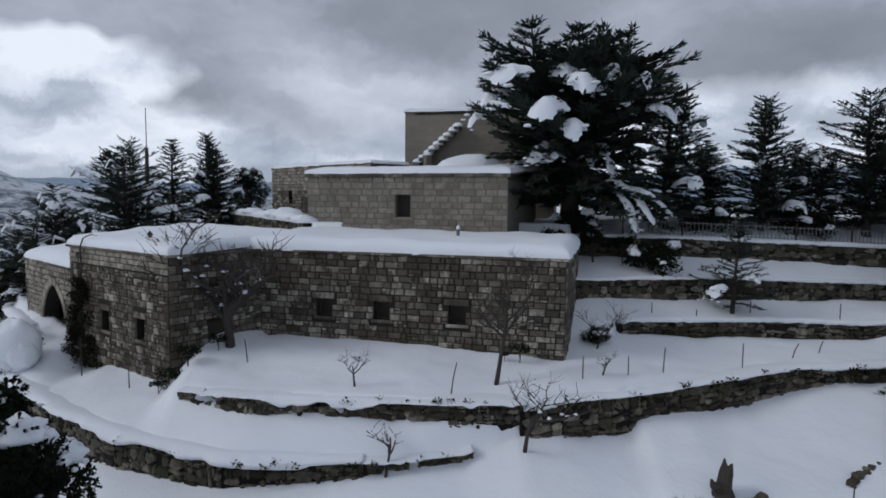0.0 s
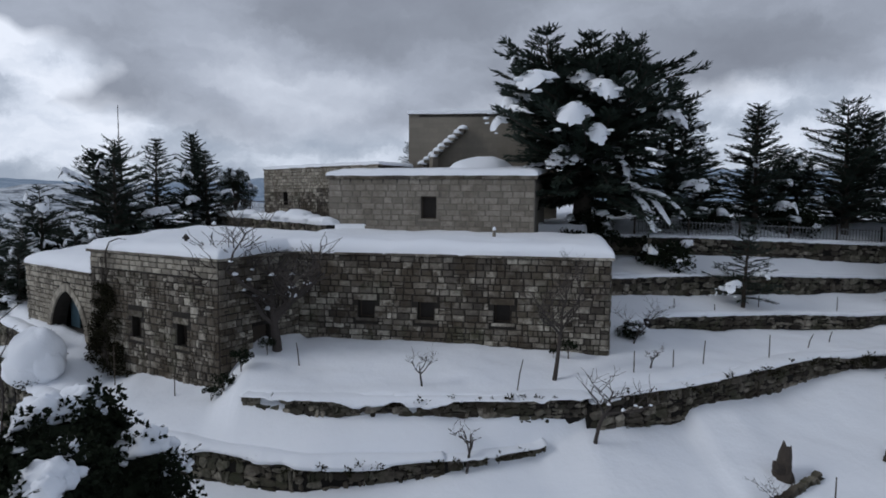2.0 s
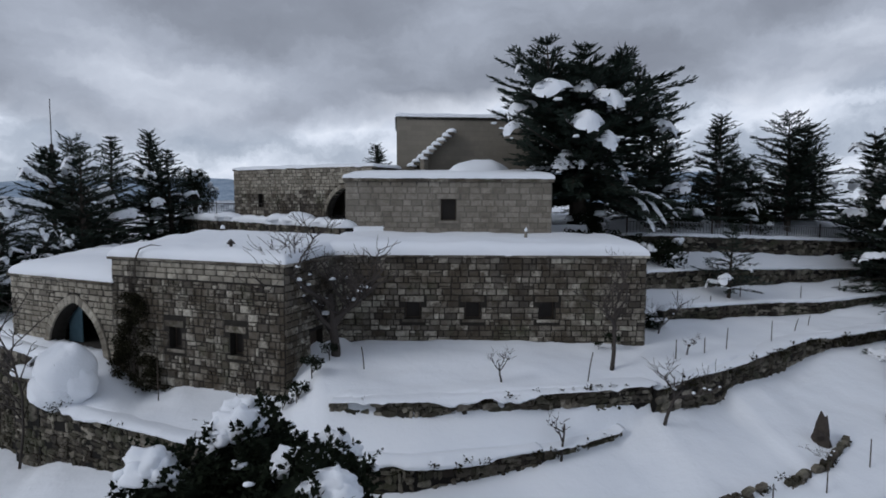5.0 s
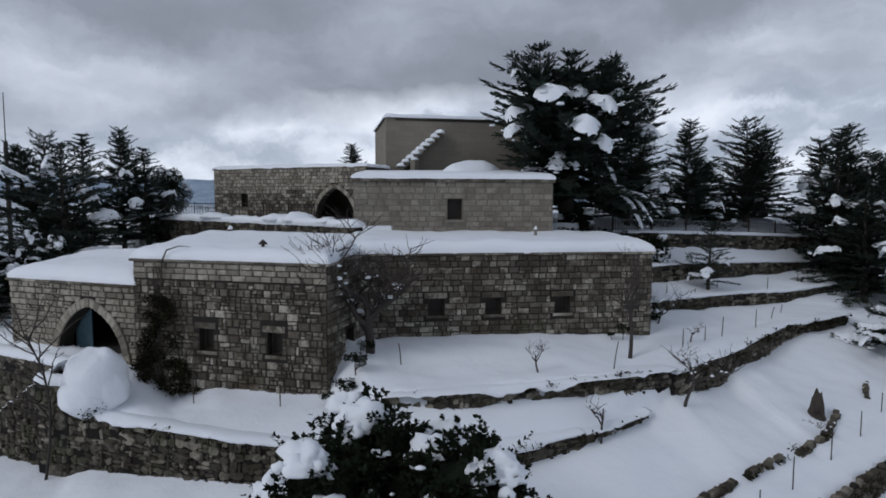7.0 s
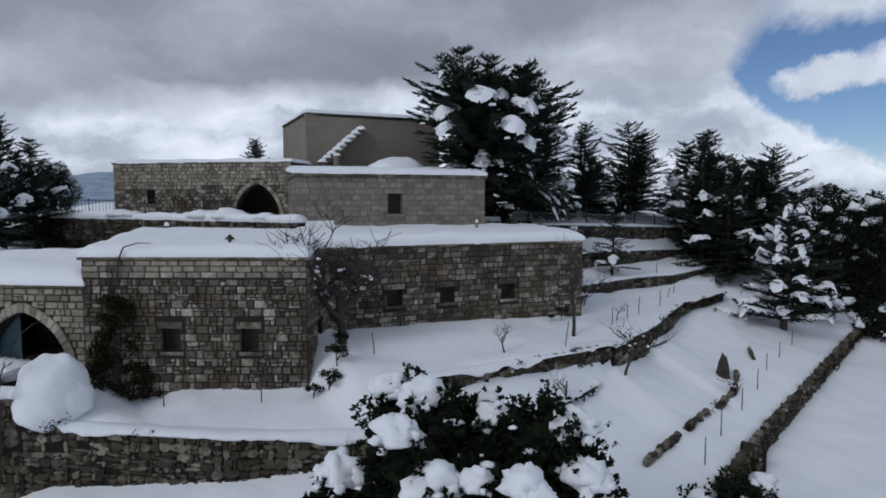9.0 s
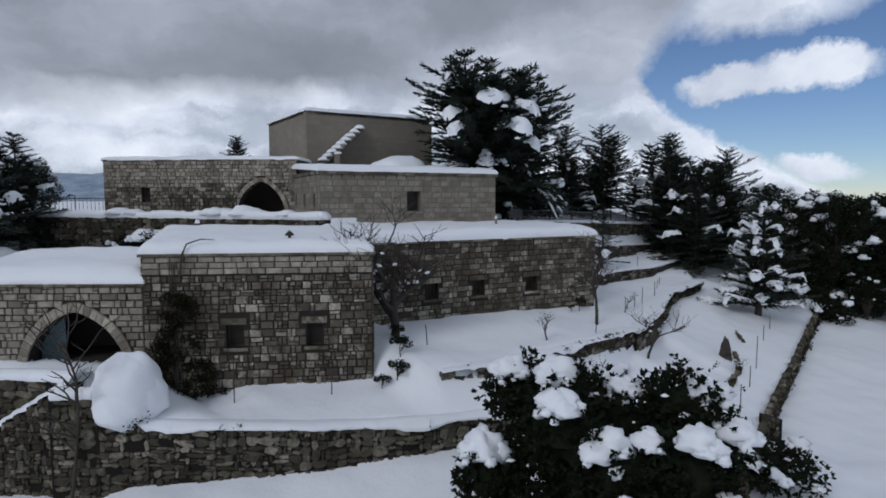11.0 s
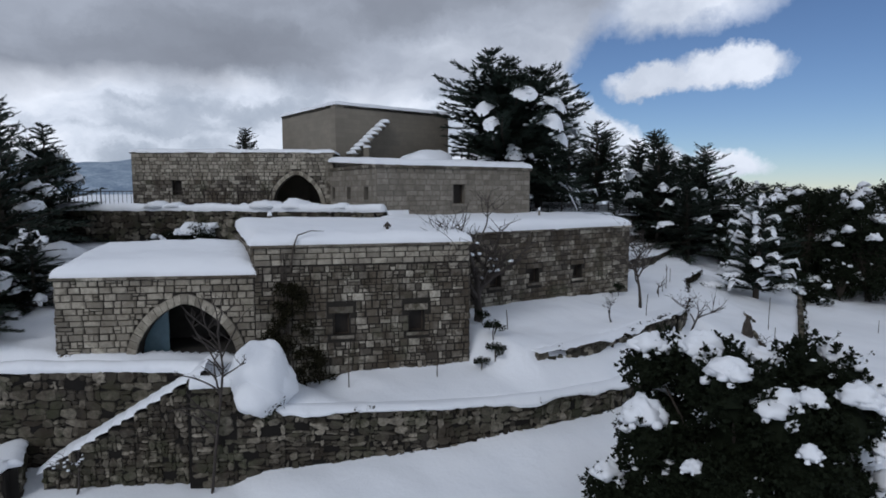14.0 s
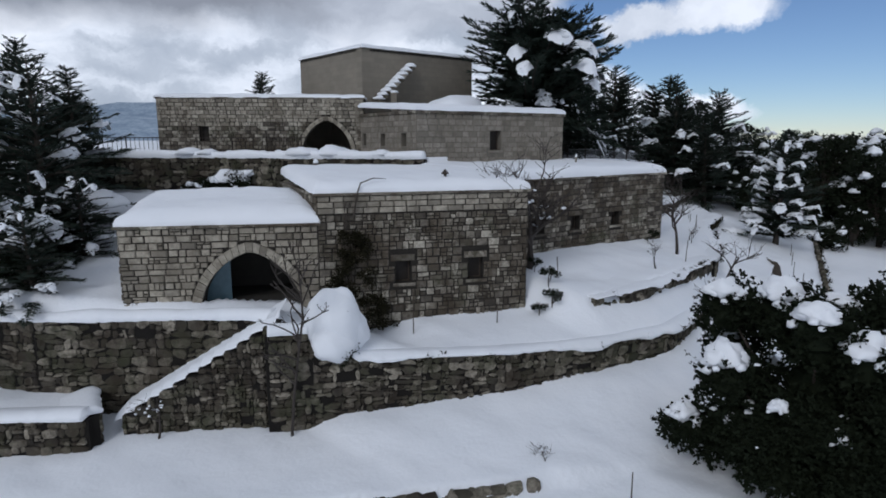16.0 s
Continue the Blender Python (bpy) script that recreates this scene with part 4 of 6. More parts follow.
def terrace_wall(name, pts, label, h=(0.14, 0.33), w=(0.15, 0.58), singles=300, thick=0.55, lip=0.16, rise=0.0, seed=1, kind="rubble", parapet=0.0, out=0.27, drape=0.0, patch=None, cap=False):
    """A dry-stone retaining wall along pts (left to right as seen from below), with a lip of snow on top."""
    wall = None
    left, rs = singles, random.Random(seed)
    for i, (a, b) in enumerate(zip(pts, pts[1:])):
        f = Face(a[:2], b[:2])
        f.A = f.A + f.n * out
        zt, zb = max(a[2], b[2]) + rise, min(a[3], b[3]) - 0.35
        body = Buf()
        sink = 0.05 if patch is None else max(a[2] - a[3], b[2] - b[3]) + rise + 0.1
        body.add([f.at(u, z, o) for z, o2 in ((0, 0), (1, 0)) for u, z, o in
                  ((-0.1, (zb, a[2] + rise - sink)[z], 0), (f.L + 0.1, (zb, b[2] + rise - sink)[z], 0), (f.L + 0.1, (zb, b[2] + rise - sink)[z], -thick), (-0.1, (zb, a[2] + rise - sink)[z], -thick))], HEX)
        if wall is None:
            wall = lone(name, body, EARTH, label, "wall", "", "structure")
            holder = wall
        else:
            holder = part("wall_length", body, EARTH, wall)
        if max(a[2] - a[3], b[2] - b[3]) + rise > 0.12:
            sl = (b[2] - a[2]) / f.L
            ramp = None
            if abs(sl) > 0.3:
                sl, ramp = 0.0, (a[2] + rise, b[2] + rise)
            zlow = min(a[3] - 0.25, b[3] - 0.25 - sl * f.L)
            left -= lay_stones(f, zlow, (max(a[2], b[2]) if ramp else a[2]) + rise - 0.02, [], kind, holder, (h[0] * 1.25, h[1] * 1.2), w, max(0, left), 0.04, 0.014, seed * 100 + i, 0.4, sl, (a[3], b[3]), ramp, patch)
        if cap:
            # rough cap stones lying across the top, with snow caught between them
            u, R4 = 0.0, f.turn().to_4x4()
            while u < f.L:
                cw, ch = rs.uniform(0.14, 0.42), rs.uniform(0.1, 0.26)
                if rs.random() < 0.85:
                    z = a[2] + (b[2] - a[2]) * u / f.L + rise + ch * 0.2
                    ob = new("stone", rs.choice(STONES["rubble"]))
                    ob.parent, ob.matrix_parent_inverse = holder, wall_inverse(holder)
                    ob.matrix_basis = Matrix.Translation(f.at(u + cw / 2, z, -thick * rs.uniform(0.3, 0.6))) @ R4 @ Matrix.Rotation(rs.uniform(-.3, .3), 4, "Y") @ Matrix.Rotation(rs.uniform(-.3, .3), 4, "Z") @ Matrix.Diagonal((cw, thick * rs.uniform(0.55, 0.95), ch, 1))
                u += cw * 0.95
    if lip:
        snow_lip(pts, lip, rise, out, thick, seed, drape)
    return wall


def snow_lip(pts, high, rise, out, thick, seed, drape=0.0):
    """The rounded edge of the snow where it ends on a wall."""
    line = walk_line(pts, 0.1)
    b = Buf()
    prof = [(-0.75, -0.12), (-0.45, 0.35), (-0.2, 0.72), (0.02, 0.95), (0.22, 0.95), (0.36, 0.6), (0.42, 0.2), (0.36, -0.15)]
    for i, p in enumerate(line):
        q0, q1 = line[max(0, i - 1)], line[min(len(line) - 1, i + 1)]
        d = Vector((q1[0] - q0[0], q1[1] - q0[1], 0)).normalized()
        n = Vector((d.y, -d.x, 0))
        w = noise.noise(Vector((p[0] * 0.55, p[1] * 0.55, seed)))
        w2 = noise.noise(Vector((p[0] * 3.1, p[1] * 3.1, seed + 3)))
        w3 = noise.noise(Vector((p[0] * 8.5, p[1] * 8.5, seed + 5)))
        for o, z in prof:
            oo = o + (0.09 * w + 0.07 * w2 + 0.05 * w3 if o > 0.2 else 0)
            zz = z * high * (1 + 0.4 * w) + (0.05 * w2 + 0.04 * w3 if o > 0.3 else 0)
            if drape and o > 0.3:
                k = min(1.0, max(0.0, 2.2 * w + 0.7 * w2 + 0.25 * w3 + 0.1))
                zz -= drape * k * (0.7 if o > 0.4 else 1.0)
                oo += 0.2 * k * min(1.0, drape * 2)
            b.v.append((p[0] + n.x * oo, p[1] + n.y * oo, p[2] + rise + zz))
    m = len(prof)
    for i in range(len(line) - 1):
        for k in range(m - 1):
            o = i * m + k
            b.f.append((o, o + m, o + m + 1, o + 1))
    b.f.append(tuple(range(m)))
    b.f.append(tuple(reversed(range((len(line) - 1) * m, len(line) * m))))
    lone("wall_snow", b, SNOW, "rounded lip of snow along a terrace wall", "snow", "", "stuff", True)


def stretch(pts, x0, x1):
    """The part of a wall line between two x."""
    def at(x):
        return tuple([x] + [float(interp(x, pts, k)) for k in (1, 2, 3)])
    return [at(x0)] + [p for p in pts if x0 < p[0] < x1] + [at(x1)]


terrace_wall("retaining_wall", stretch(MID, -17.7, -2.2), "mossy dry-stone retaining wall below the front terrace", (0.13, 0.3), (0.15, 0.58), seed=21, drape=0.12)
terrace_wall("retaining_wall", stretch(MID, -2.2, 0.9), "low end of the front wall half lost in snow", (0.1, 0.17), (0.12, 0.34), 80, seed=38, rise=0.0, lip=0.07, drape=0.16, out=0.16, patch=-0.3)
terrace_wall("retaining_wall", [(x, y, a, b - 0.35) for x, y, a, b in stretch(ROW, 0.2, 2.5)], "ragged stones where the buried row meets the terrace wall", (0.1, 0.18), (0.12, 0.36), 80, rise=-0.02, seed=40, lip=0.05, drape=0.22, out=0.16)
terrace_wall("retaining_wall", stretch(ROW, -8.3, 0.2), "low row of dark stones showing through the snow", (0.1, 0.18), (0.12, 0.38), 240, rise=-0.03, seed=22, lip=0.06, drape=0.2, out=0.16, patch=-0.42)
terrace_wall("retaining_wall", stretch(MID, 2.4, 18.0), "dry-stone retaining wall along the garden terrace", seed=23, drape=0.1, lip=0.1)
terrace_wall("retaining_wall", stretch(LOW, -4.5, 24.0), "low dry-stone wall at the edge of the lower field", (0.12, 0.24), (0.14, 0.4), 300, seed=24, lip=0.0, rise=0.05, thick=0.26, out=0.2, cap=True)
terrace_wall("retaining_wall", [(3.55, 12.75, -1.85, -2.7), (3.75, 12.15, -2.0, -2.7)], "short stone buttress of the field wall", (0.12, 0.24), (0.14, 0.36), 30, seed=39, lip=0.0, thick=0.35, out=0.17)
terrace_wall("retaining_wall", stretch(LOW, -21.5, -15.6), "low field wall almost buried in snow", (0.14, 0.26), (0.2, 0.5), 120, seed=37, lip=0.0, rise=-0.02, thick=0.3, out=0.14, patch=-0.3)
terrace_wall("retaining_wall", stretch(STEP_D, 7.0, 24.2), "moss-green coursed terrace wall", (0.15, 0.24), (0.25, 0.6), 300, seed=25)
terrace_wall("retaining_wall", stretch(STEP_E, 4.9, 26.0), "dark terrace wall under the garden step", (0.18, 0.28), (0.3, 0.6), 200, seed=26)
terrace_wall("retaining_wall", stretch(STEP_F, 4.0, 27.0), "brown coursed wall below the fenced grove", (0.2, 0.3), (0.35, 0.7), 200, seed=27)
terrace_wall("retaining_wall", [(-24.5, 37, 1.0, -2.3)] + stretch(MID, -23.4, -18.2) + [(-17.75, 25.75, 1.05, -2.1)], "stone wall of the terrace before the arch", (0.2, 0.34), (0.3, 0.7), 300, seed=28, lip=0.3)
UTW = [(UT_B[0] - 1.0, UT_B[1] + 1.8, 5.85, 3.9), (*UT_B, 5.85, 4.0), (-10.5, 36.5, 5.85, 4.1), (*UT_A, 5.85, 4.6)]
terrace_wall("retaining_wall", UTW, "rough stone wall carrying the upper court", (0.2, 0.34), (0.3, 0.7), 240, seed=29, lip=0.34)
terrace_wall("retaining_wall", [(-24.6, 30.7, -1.4, -2.3), (-22.6, 28.6, -1.4, -2.25)], "low dry-stone wall of a snow-filled garden bed", (0.16, 0.28), (0.25, 0.5), 60, seed=31, lip=0.22)
terrace_wall("retaining_wall", [(-22.6, 28.6, -1.4, -2.25), (-21.95, 30.4, -1.4, -2.2)], "return of the garden bed wall", (0.16, 0.28), (0.25, 0.5), 40, seed=32, lip=0.22)
for i, line in enumerate((((-1.3, 13.6), (0.7, 14.0), (2.4, 14.25), (4.0, 14.6)), ((4.9, 14.65), (6.9, 15.05), (8.7, 15.95)))):
    terrace_wall("retaining_wall", [(x, y, ground(x, y) + 0.2, ground(x, y - 0.3) - 0.1) for x, y in line], "half-buried row of dark field stones", (0.1, 0.16), (0.12, 0.32), 120, seed=33 + i, lip=0.0, thick=0.2, out=0.14, patch=-0.45)
terrace_wall("retaining_wall", [(11.3, 16.7, -0.75, -1.35), (14.0, 18.6, -0.55, -1.1)], "stone edge of the hollow under a snowy conifer", (0.12, 0.2), (0.16, 0.4), 40, seed=35, lip=0.0, rise=0.06, thick=0.2, patch=-0.8)
terrace_wall("retaining_wall", [(-18.62, 24.95, 0.95, -2.1), (-17.7, 24.15, 0.95, -2.0)], "stone pier at the head of the garden steps", (0.18, 0.3), (0.25, 0.5), 60, seed=36, lip=0.3)


# ---- garden steps ----
def garden_steps():
    st = thing("garden_steps", (-20.0, 27.0, -2.1), "steep rubble-stone garden steps deep in snow", "stairs")
    f = Face((-21.75, 28.35), (-18.45, 24.8))
    n = 12
    for k in range(n):
        u0, u1 = f.L * k / n, f.L * (k + 1) / n
        z = -1.95 + 3.0 * (k + 1) / n
        b = Buf()
        f.block(b, u0, u1, -2.6, z, 0.0, 1.35)
        s = part("step", b, EARTH, st, "rough stone step")
        sub = Face(f.at(u0, 0)[:2], f.at(u1, 0)[:2])
        lay_stones(sub, -2.3, z, [], "rubble", s, (0.16, 0.3), (0.14, 0.4), 60, 0.05, 0.012, 400 + k, 0.35)
    # one ramp of snow over the treads
    b = Buf()
    m, w = 120, 9
    for i in range(m + 1):
        for j in range(w + 1):
            u, o = f.L * (i / m) * 1.08 - 0.3, -0.13 - 1.45 * j / w
            z = -1.58 + 3.0 * (u / f.L) + 0.13 * (0.5 - (u / f.L * n) % 1.0) * (1 if j < 5 else 0.4)
            q = f.at(u, z, o)
            side = min(1.0, j / 2.0)
            z = q.z - 0.16 * (1 - side) ** 2 + 0.05 * noise.noise(Vector((u * 2.2, j * 0.6, 4.0))) + 0.12 * (j / w) ** 2
            b.v.append((q.x, q.y, z))
    for i in range(m):
        for j in range(w):
            o = i * (w + 1) + j
            b.f.append((o, o + w + 1, o + w + 2, o + 1))
    lone("step_snow", b, SNOW, "snow drifted over the garden steps", "snow", "", "stuff", True)


garden_steps()


# ---- plants ----
def kite(b, p, d, up, l, w):
    """One small flat spray of needles or a leaf."""
    s = d.cross(up)
    s = s.normalized() if s.length > 1e-5 else Vector((1, 0, 0))
    b.add([p, p + d * l * 0.45 + s * w, p + d * l, p + d * l * 0.45 - s * w], [(0, 1, 2, 3)])


def spray_branch(rs, needles, wood, snow, p0, ang, length, up0, droop, dense, snowy, seed, spread=0.36, fat=1.0, pad=1.0):
    """A cedar bough: a flat plate of side sprays with lifted tips, and a load of snow where snowy."""
    n = max(4, int(length / 0.22))
    out = Vector((math.cos(ang), math.sin(ang), 0))
    side = Vector((-out.y, out.x, 0))
    bend = rs.uniform(-0.25, 0.25)
    tilt = rs.uniform(-0.25, 0.25)
    pts = []
    for i in range(n + 1):
        t = i / n
        pts.append(Vector(p0) + out * length * t + side * bend * length * t * t + Vector((0, 0, length * (up0 * t - droop * t * t + 0.10 * t ** 4))))
    wood.tube([tuple(p) for p in pts[::2] + ([pts[-1]] if n % 2 else [])], [0.035 * max(0.25, length / 2) * (1 - 0.85 * k / max(1, len(pts[::2]))) for k in range(len(pts[::2]) + (1 if n % 2 else 0))], 4, False)
    for i in range(1, n + 1):
        t = i / n
        d = (pts[i] - pts[i - 1]).normalized()
        wid = spread * length * (0.35 + 0.9 * t) * (1.15 - t) + 0.18
        for sgn in (-1, 1):
            for q in range(dense):
                a = rs.uniform(0.35, 1.05)
                dd = (d * math.cos(a) + side * sgn * math.sin(a) + Vector((0, 0, rs.uniform(-0.16, 0.2) + sgn * tilt * 0.5))).normalized()
                l = wid * rs.uniform(0.45, 1.0)
                p = pts[i] - d * rs.uniform(0, 0.22)
                kite(needles, p, dd, Vector((rs.uniform(-.5, .5), rs.uniform(-.5, .5), 1)), l, rs.uniform(0.03, 0.06) * fat)
                # short secondary sprays, combed forward
                for e in range(3):
                    k2 = rs.uniform(0.2, 0.95)
                    d2 = (dd * 0.8 + side * rs.uniform(-0.8, 0.8) + d * rs.uniform(0.0, 0.8) + Vector((0, 0, rs.uniform(-0.28, 0.34)))).normalized()
                    kite(needles, p + dd * l * k2, d2, Vector((rs.uniform(-.9, .9), rs.uniform(-.9, .9), 1)), rs.uniform(0.16, 0.36) * fat, rs.uniform(0.022, 0.045) * fat)
    if snowy:
        load = [p + Vector((0, 0, 0.08)) for p in pts[int(n * rs.uniform(0.5, 0.75)):]]
        load.append(pts[-1] + out * rs.uniform(0.1, 0.3) - Vector((0, 0, rs.uniform(0.15, 0.45))))
        snow_tongue(rs, snow, load, pad * rs.uniform(0.7, 1.15) * min(0.45, 0.12 + 0.1 * length), seed)


def snow_tongue(rs, snow, pts, w, seed):
    """A pad of snow that follows a bough and thins towards its tip, with torn sides."""
    line = [Vector(p) for p in pts]
    m = max(6, int(sum((b - a).length for a, b in zip(line, line[1:])) / (w * 0.3)))
    cross, o = 9, len(snow.v)
    for k in range(m + 1):
        t = k / m
        i = min(len(line) - 2, int(t * (len(line) - 1)))
        f = t * (len(line) - 1) - i
        p = line[i] * (1 - f) + line[i + 1] * f
        d = (line[i + 1] - line[i]).normalized()
        sd = Vector((-d.y, d.x, 0))
        sd = sd.normalized() if sd.length > 0.05 else Vector((1, 0, 0))
        cap = math.sqrt(max(0.0, 1 - (2 * t - 1) ** 4))
        n1 = noise.noise(Vector((seed * 1.7, t * 2.5, 0.0)))
        for j in range(cross):
            u = -1 + 2 * j / (cross - 1)
            q = w * (0.15 + cap * (1.2 - 0.4 * t)) * (1 + 0.45 * n1 + 0.55 * noise.noise(Vector((seed, k * 0.75, 3.0 if u > 0 else 9.0))))
            z = 0.62 * w * cap * math.sqrt(max(0.0, 1 - u * u)) * (1 + 0.5 * noise.noise(Vector((seed + u, t * 5, 1.0)))) - 0.3 * w * u * u * (1 + 1.5 * noise.noise(Vector((seed + 5, k * 0.9, u)))) - 0.02
            e = p + sd * (u * q) + Vector((0, 0, z))
            snow.v.append(tuple(e))
    for k in range(m):
        for j in range(cross - 1):
            a = o + k * cross + j
            snow.f.append((a, a + cross, a + cross + 1, a + 1))
    for k in range(int(m * 0.5)):
        p = line[rs.randint(0, len(line) - 1)] + Vector((rs.uniform(-1.6, 1.6) * w, rs.uniform(-1.6, 1.6) * w, -w * rs.uniform(0.2, 0.8)))
        r = w * rs.uniform(0.15, 0.35)
        lump(snow, tuple(p), (r * 1.4, r * 1.2, r * 0.7), seed + k, 4, 7, 0.5, 0.5)


def conifer(seed, H, R, snowy=0.15, gap=0.34, dense=2, bottom=0.08, power=0.85, droop=0.3, leaders=1, fat=1.3, pad=1.0):
    """A conifer at the origin: trunk, needles, snow."""
    rs = random.Random(seed)
    needles, wood, snow, trunk = Buf(), Buf(), Buf(), Buf()
    lean = (rs.uniform(-.2, .2), rs.uniform(-.2, .2))
    trunk.tube([(lean[0] * t, lean[1] * t, H * t - 0.3 * (t == 0)) for t in (0, .25, .5, .75, 0.99)], [0.028 * H * (1 - 0.93 * t) for t in (0, .25, .5, .75, 1)], 8)
    tips = [(lean[0], lean[1], H)]
    for j in range(1, leaders):
        a = rs.uniform(0, 6.28)
        tips.append((R * 0.32 * math.cos(a), R * 0.32 * math.sin(a), H * rs.uniform(0.86, 0.95)))
        trunk.tube([(0, 0, H * 0.35), (tips[-1][0] * 0.8, tips[-1][1] * 0.8, H * 0.6), tips[-1]], [0.016 * H, 0.01 * H, 0.01], 6)
    for tx, ty, top in tips:
        z, k = (top * bottom if top == H else top * 0.5), 0
        while z < top * 0.985:
            t = z / top
            n = rs.randint(5, 6) if t < 0.9 else 4
            for j in range(n):
                L = (R * (1 - t) ** power * (0.72 if top < H else 1.0) + 0.2) * rs.uniform(0.5, 1.2)
                if rs.random() < 0.1:
                    continue
                a = 2 * math.pi * (j + rs.uniform(-.3, .3)) / n + k * 1.3
                spray_branch(rs, needles, wood, snow, (tx * t, ty * t, z + rs.uniform(-.2, .2) * (1 - t)), a, L, rs.uniform(0.05, 0.3) + 0.5 * t, droop * rs.uniform(0.3, 1.3), dense, L > 0.7 and rs.random() < snowy, seed + k + j * 0.37, 0.36, fat * (1.05 - 0.5 * t), pad)
            z += gap * (1.0 if t < 0.8 else 0.75)
            k += 1
    return trunk, wood, needles, snow


def plant(name, bufs, label, category, group=""):
    """Put the parts of a tree under one Empty at the origin, to be copied."""
    e = thing(name, (0, 0, 0), label, category, group)
    for nm, b, mat, sm in bufs:
        if b.v:
            q = part(nm, b, mat, e, "", sm, True)
            if nm in ("branchwood", "snow_load", "crown"):
                tagged(q, "", "", "", "stuff")
    return e


def conifer_thing(label, *a, **k):
    t, w, n, s = conifer(*a, **k)
    return plant("conifer", [("trunk", t, BARK, True), ("branchwood", w, BARK, False), ("crown", n, NEEDLE, False), ("snow_load", s, SNOW, True)], label, "tree", "conifers round the monastery")


def settle(ob, spots):
    """Copies of a plant at (x, y, height ratio, turn, [base])."""
    for i, s in enumerate(spots):
        x, y, k, rz = s[:4]
        z = s[4] if len(s) > 4 else ground(x, y) - 0.05
        m = Matrix.LocRotScale((x, y, z), Euler((0, 0, radians(rz))), (k, k, k))
        if i == 0:
            ob.matrix_basis = m
        else:
            copy_thing(ob, m)


def stand(ob, H, spots):
    """Copies of a tree of height H at (x, y, top, turn, [breadth])."""
    poses = []
    for s in spots:
        x, y, top, rz = s[:4]
        z = ground(x, y) - 0.05
        k = (top - z) / H
        w = k * (s[4] if len(s) > 4 else 1.0)
        poses.append(Matrix.LocRotScale((x, y, z), Euler((0, 0, radians(rz))), (w, w, k)))
    for m in poses[1:]:
        copy_thing(ob, m)
    ob.matrix_basis = poses[0]


# conifers of the grove and of the west slope
stand(conifer_thing("tall dark cedar lightly dusted with snow", 51, 7.5, 3.1, 0.05, leaders=2, bottom=0.1), 7.5, [
    (16.43, 31.66, 12.35, 10), (28.7, 29.9, 12.4, 77, 1.1), (-17.8, 46.7, 11.8, 40, 0.8), (36.5, 31.5, 10.6, 250), (19.4, 37.0, 9.3, 33), (33.5, 35.5, 9.8, 99), (-1.6, 49.0, 11.55, 15)])
stand(conifer_thing("broad dark cedar with open spreading crown", 57, 7.5, 3.7, 0.04, power=0.68, gap=0.4, droop=0.26, leaders=3, bottom=0.1), 7.5, [
    (22.16, 32.1, 12.75, 0, 1.1), (34.2, 27.2, 11.2, 120, 0.95), (-21.5, 42.0, 10.8, 210, 0.9), (41.0, 36.0, 11.4, 60)])
stand(conifer_thing("dense dark cedar with drooping boughs", 52, 7.5, 3.3, 0.05, leaders=2, bottom=0.1), 7.5, [
    (25.6, 27.9, 11.6, 100, 0.85), (14.6, 34.0, 10.4, 200, 1.3), (30.6, 26.2, 10.0, 300, 1.2), (25.0, 35.0, 10.4, 15, 1.4), (38.5, 29.5, 10.4, 200, 1.2), (19.0, 33.6, 10.4, 80, 1.4), (23.6, 24.6, 7.6, 140, 1.2), (-16.2, 44.6, 10.4, 250), (11.2, 31.3, 12.9, 45, 1.05), (22.2, 36.5, 10.2, 30, 1.5), (28.4, 36.0, 10.4, 160, 1.5), (11.0, 37.5, 10.0, 75, 1.3), (16.6, 38.5, 10.0, 290, 1.5), (33.0, 31.0, 10.6, 10, 1.3)])
stand(conifer_thing("narrow pointed conifer behind the houses", 53, 7.5, 2.5, 0.05, bottom=0.17), 7.5, [
    (-19.9, 45.0, 11.2, 0), (12.8, 35.0, 10.6, 260), (26.9, 26.2, 9.3, 210)])
settle(conifer_thing("snow-laden conifer on the garden terrace", 54, 8.5, 3.3, 0.36, gap=0.35, bottom=0.17, dense=3, power=0.8, pad=0.85), [(17.35, 17.9, 1.0, 0, -1.25)])
settle(conifer_thing("snowy conifer on the slope below the court", 55, 9.3, 4.8, 0.1, power=0.7, gap=0.42, bottom=0.02, droop=0.36, pad=0.95), [(-19.85, 38.4, 1.0, 0, 0.75), (-23.4, 37.2, 0.76, 100, 0.6), (-27.5, 43.5, 0.75, 200, 0.0), (-26.4, 38.2, 0.62, 60, 0.2), (-30.5, 41.5, 0.8, 300, -2.0), (-22.4, 32.8, 0.4, 20, 1.0), (-23.3, 34.6, 0.52, 250, 0.6), (-21.2, 36.2, 0.6, 150, 0.4), (-19.7, 35.5, 0.4, 80, 1.9)])
settle(conifer_thing("small young conifer standing on a terrace", 56, 4.0, 1.75, 0.12, gap=0.3, power=0.9, fat=0.8), [(12.35, 25.85, 0.93, 0, 2.4)])


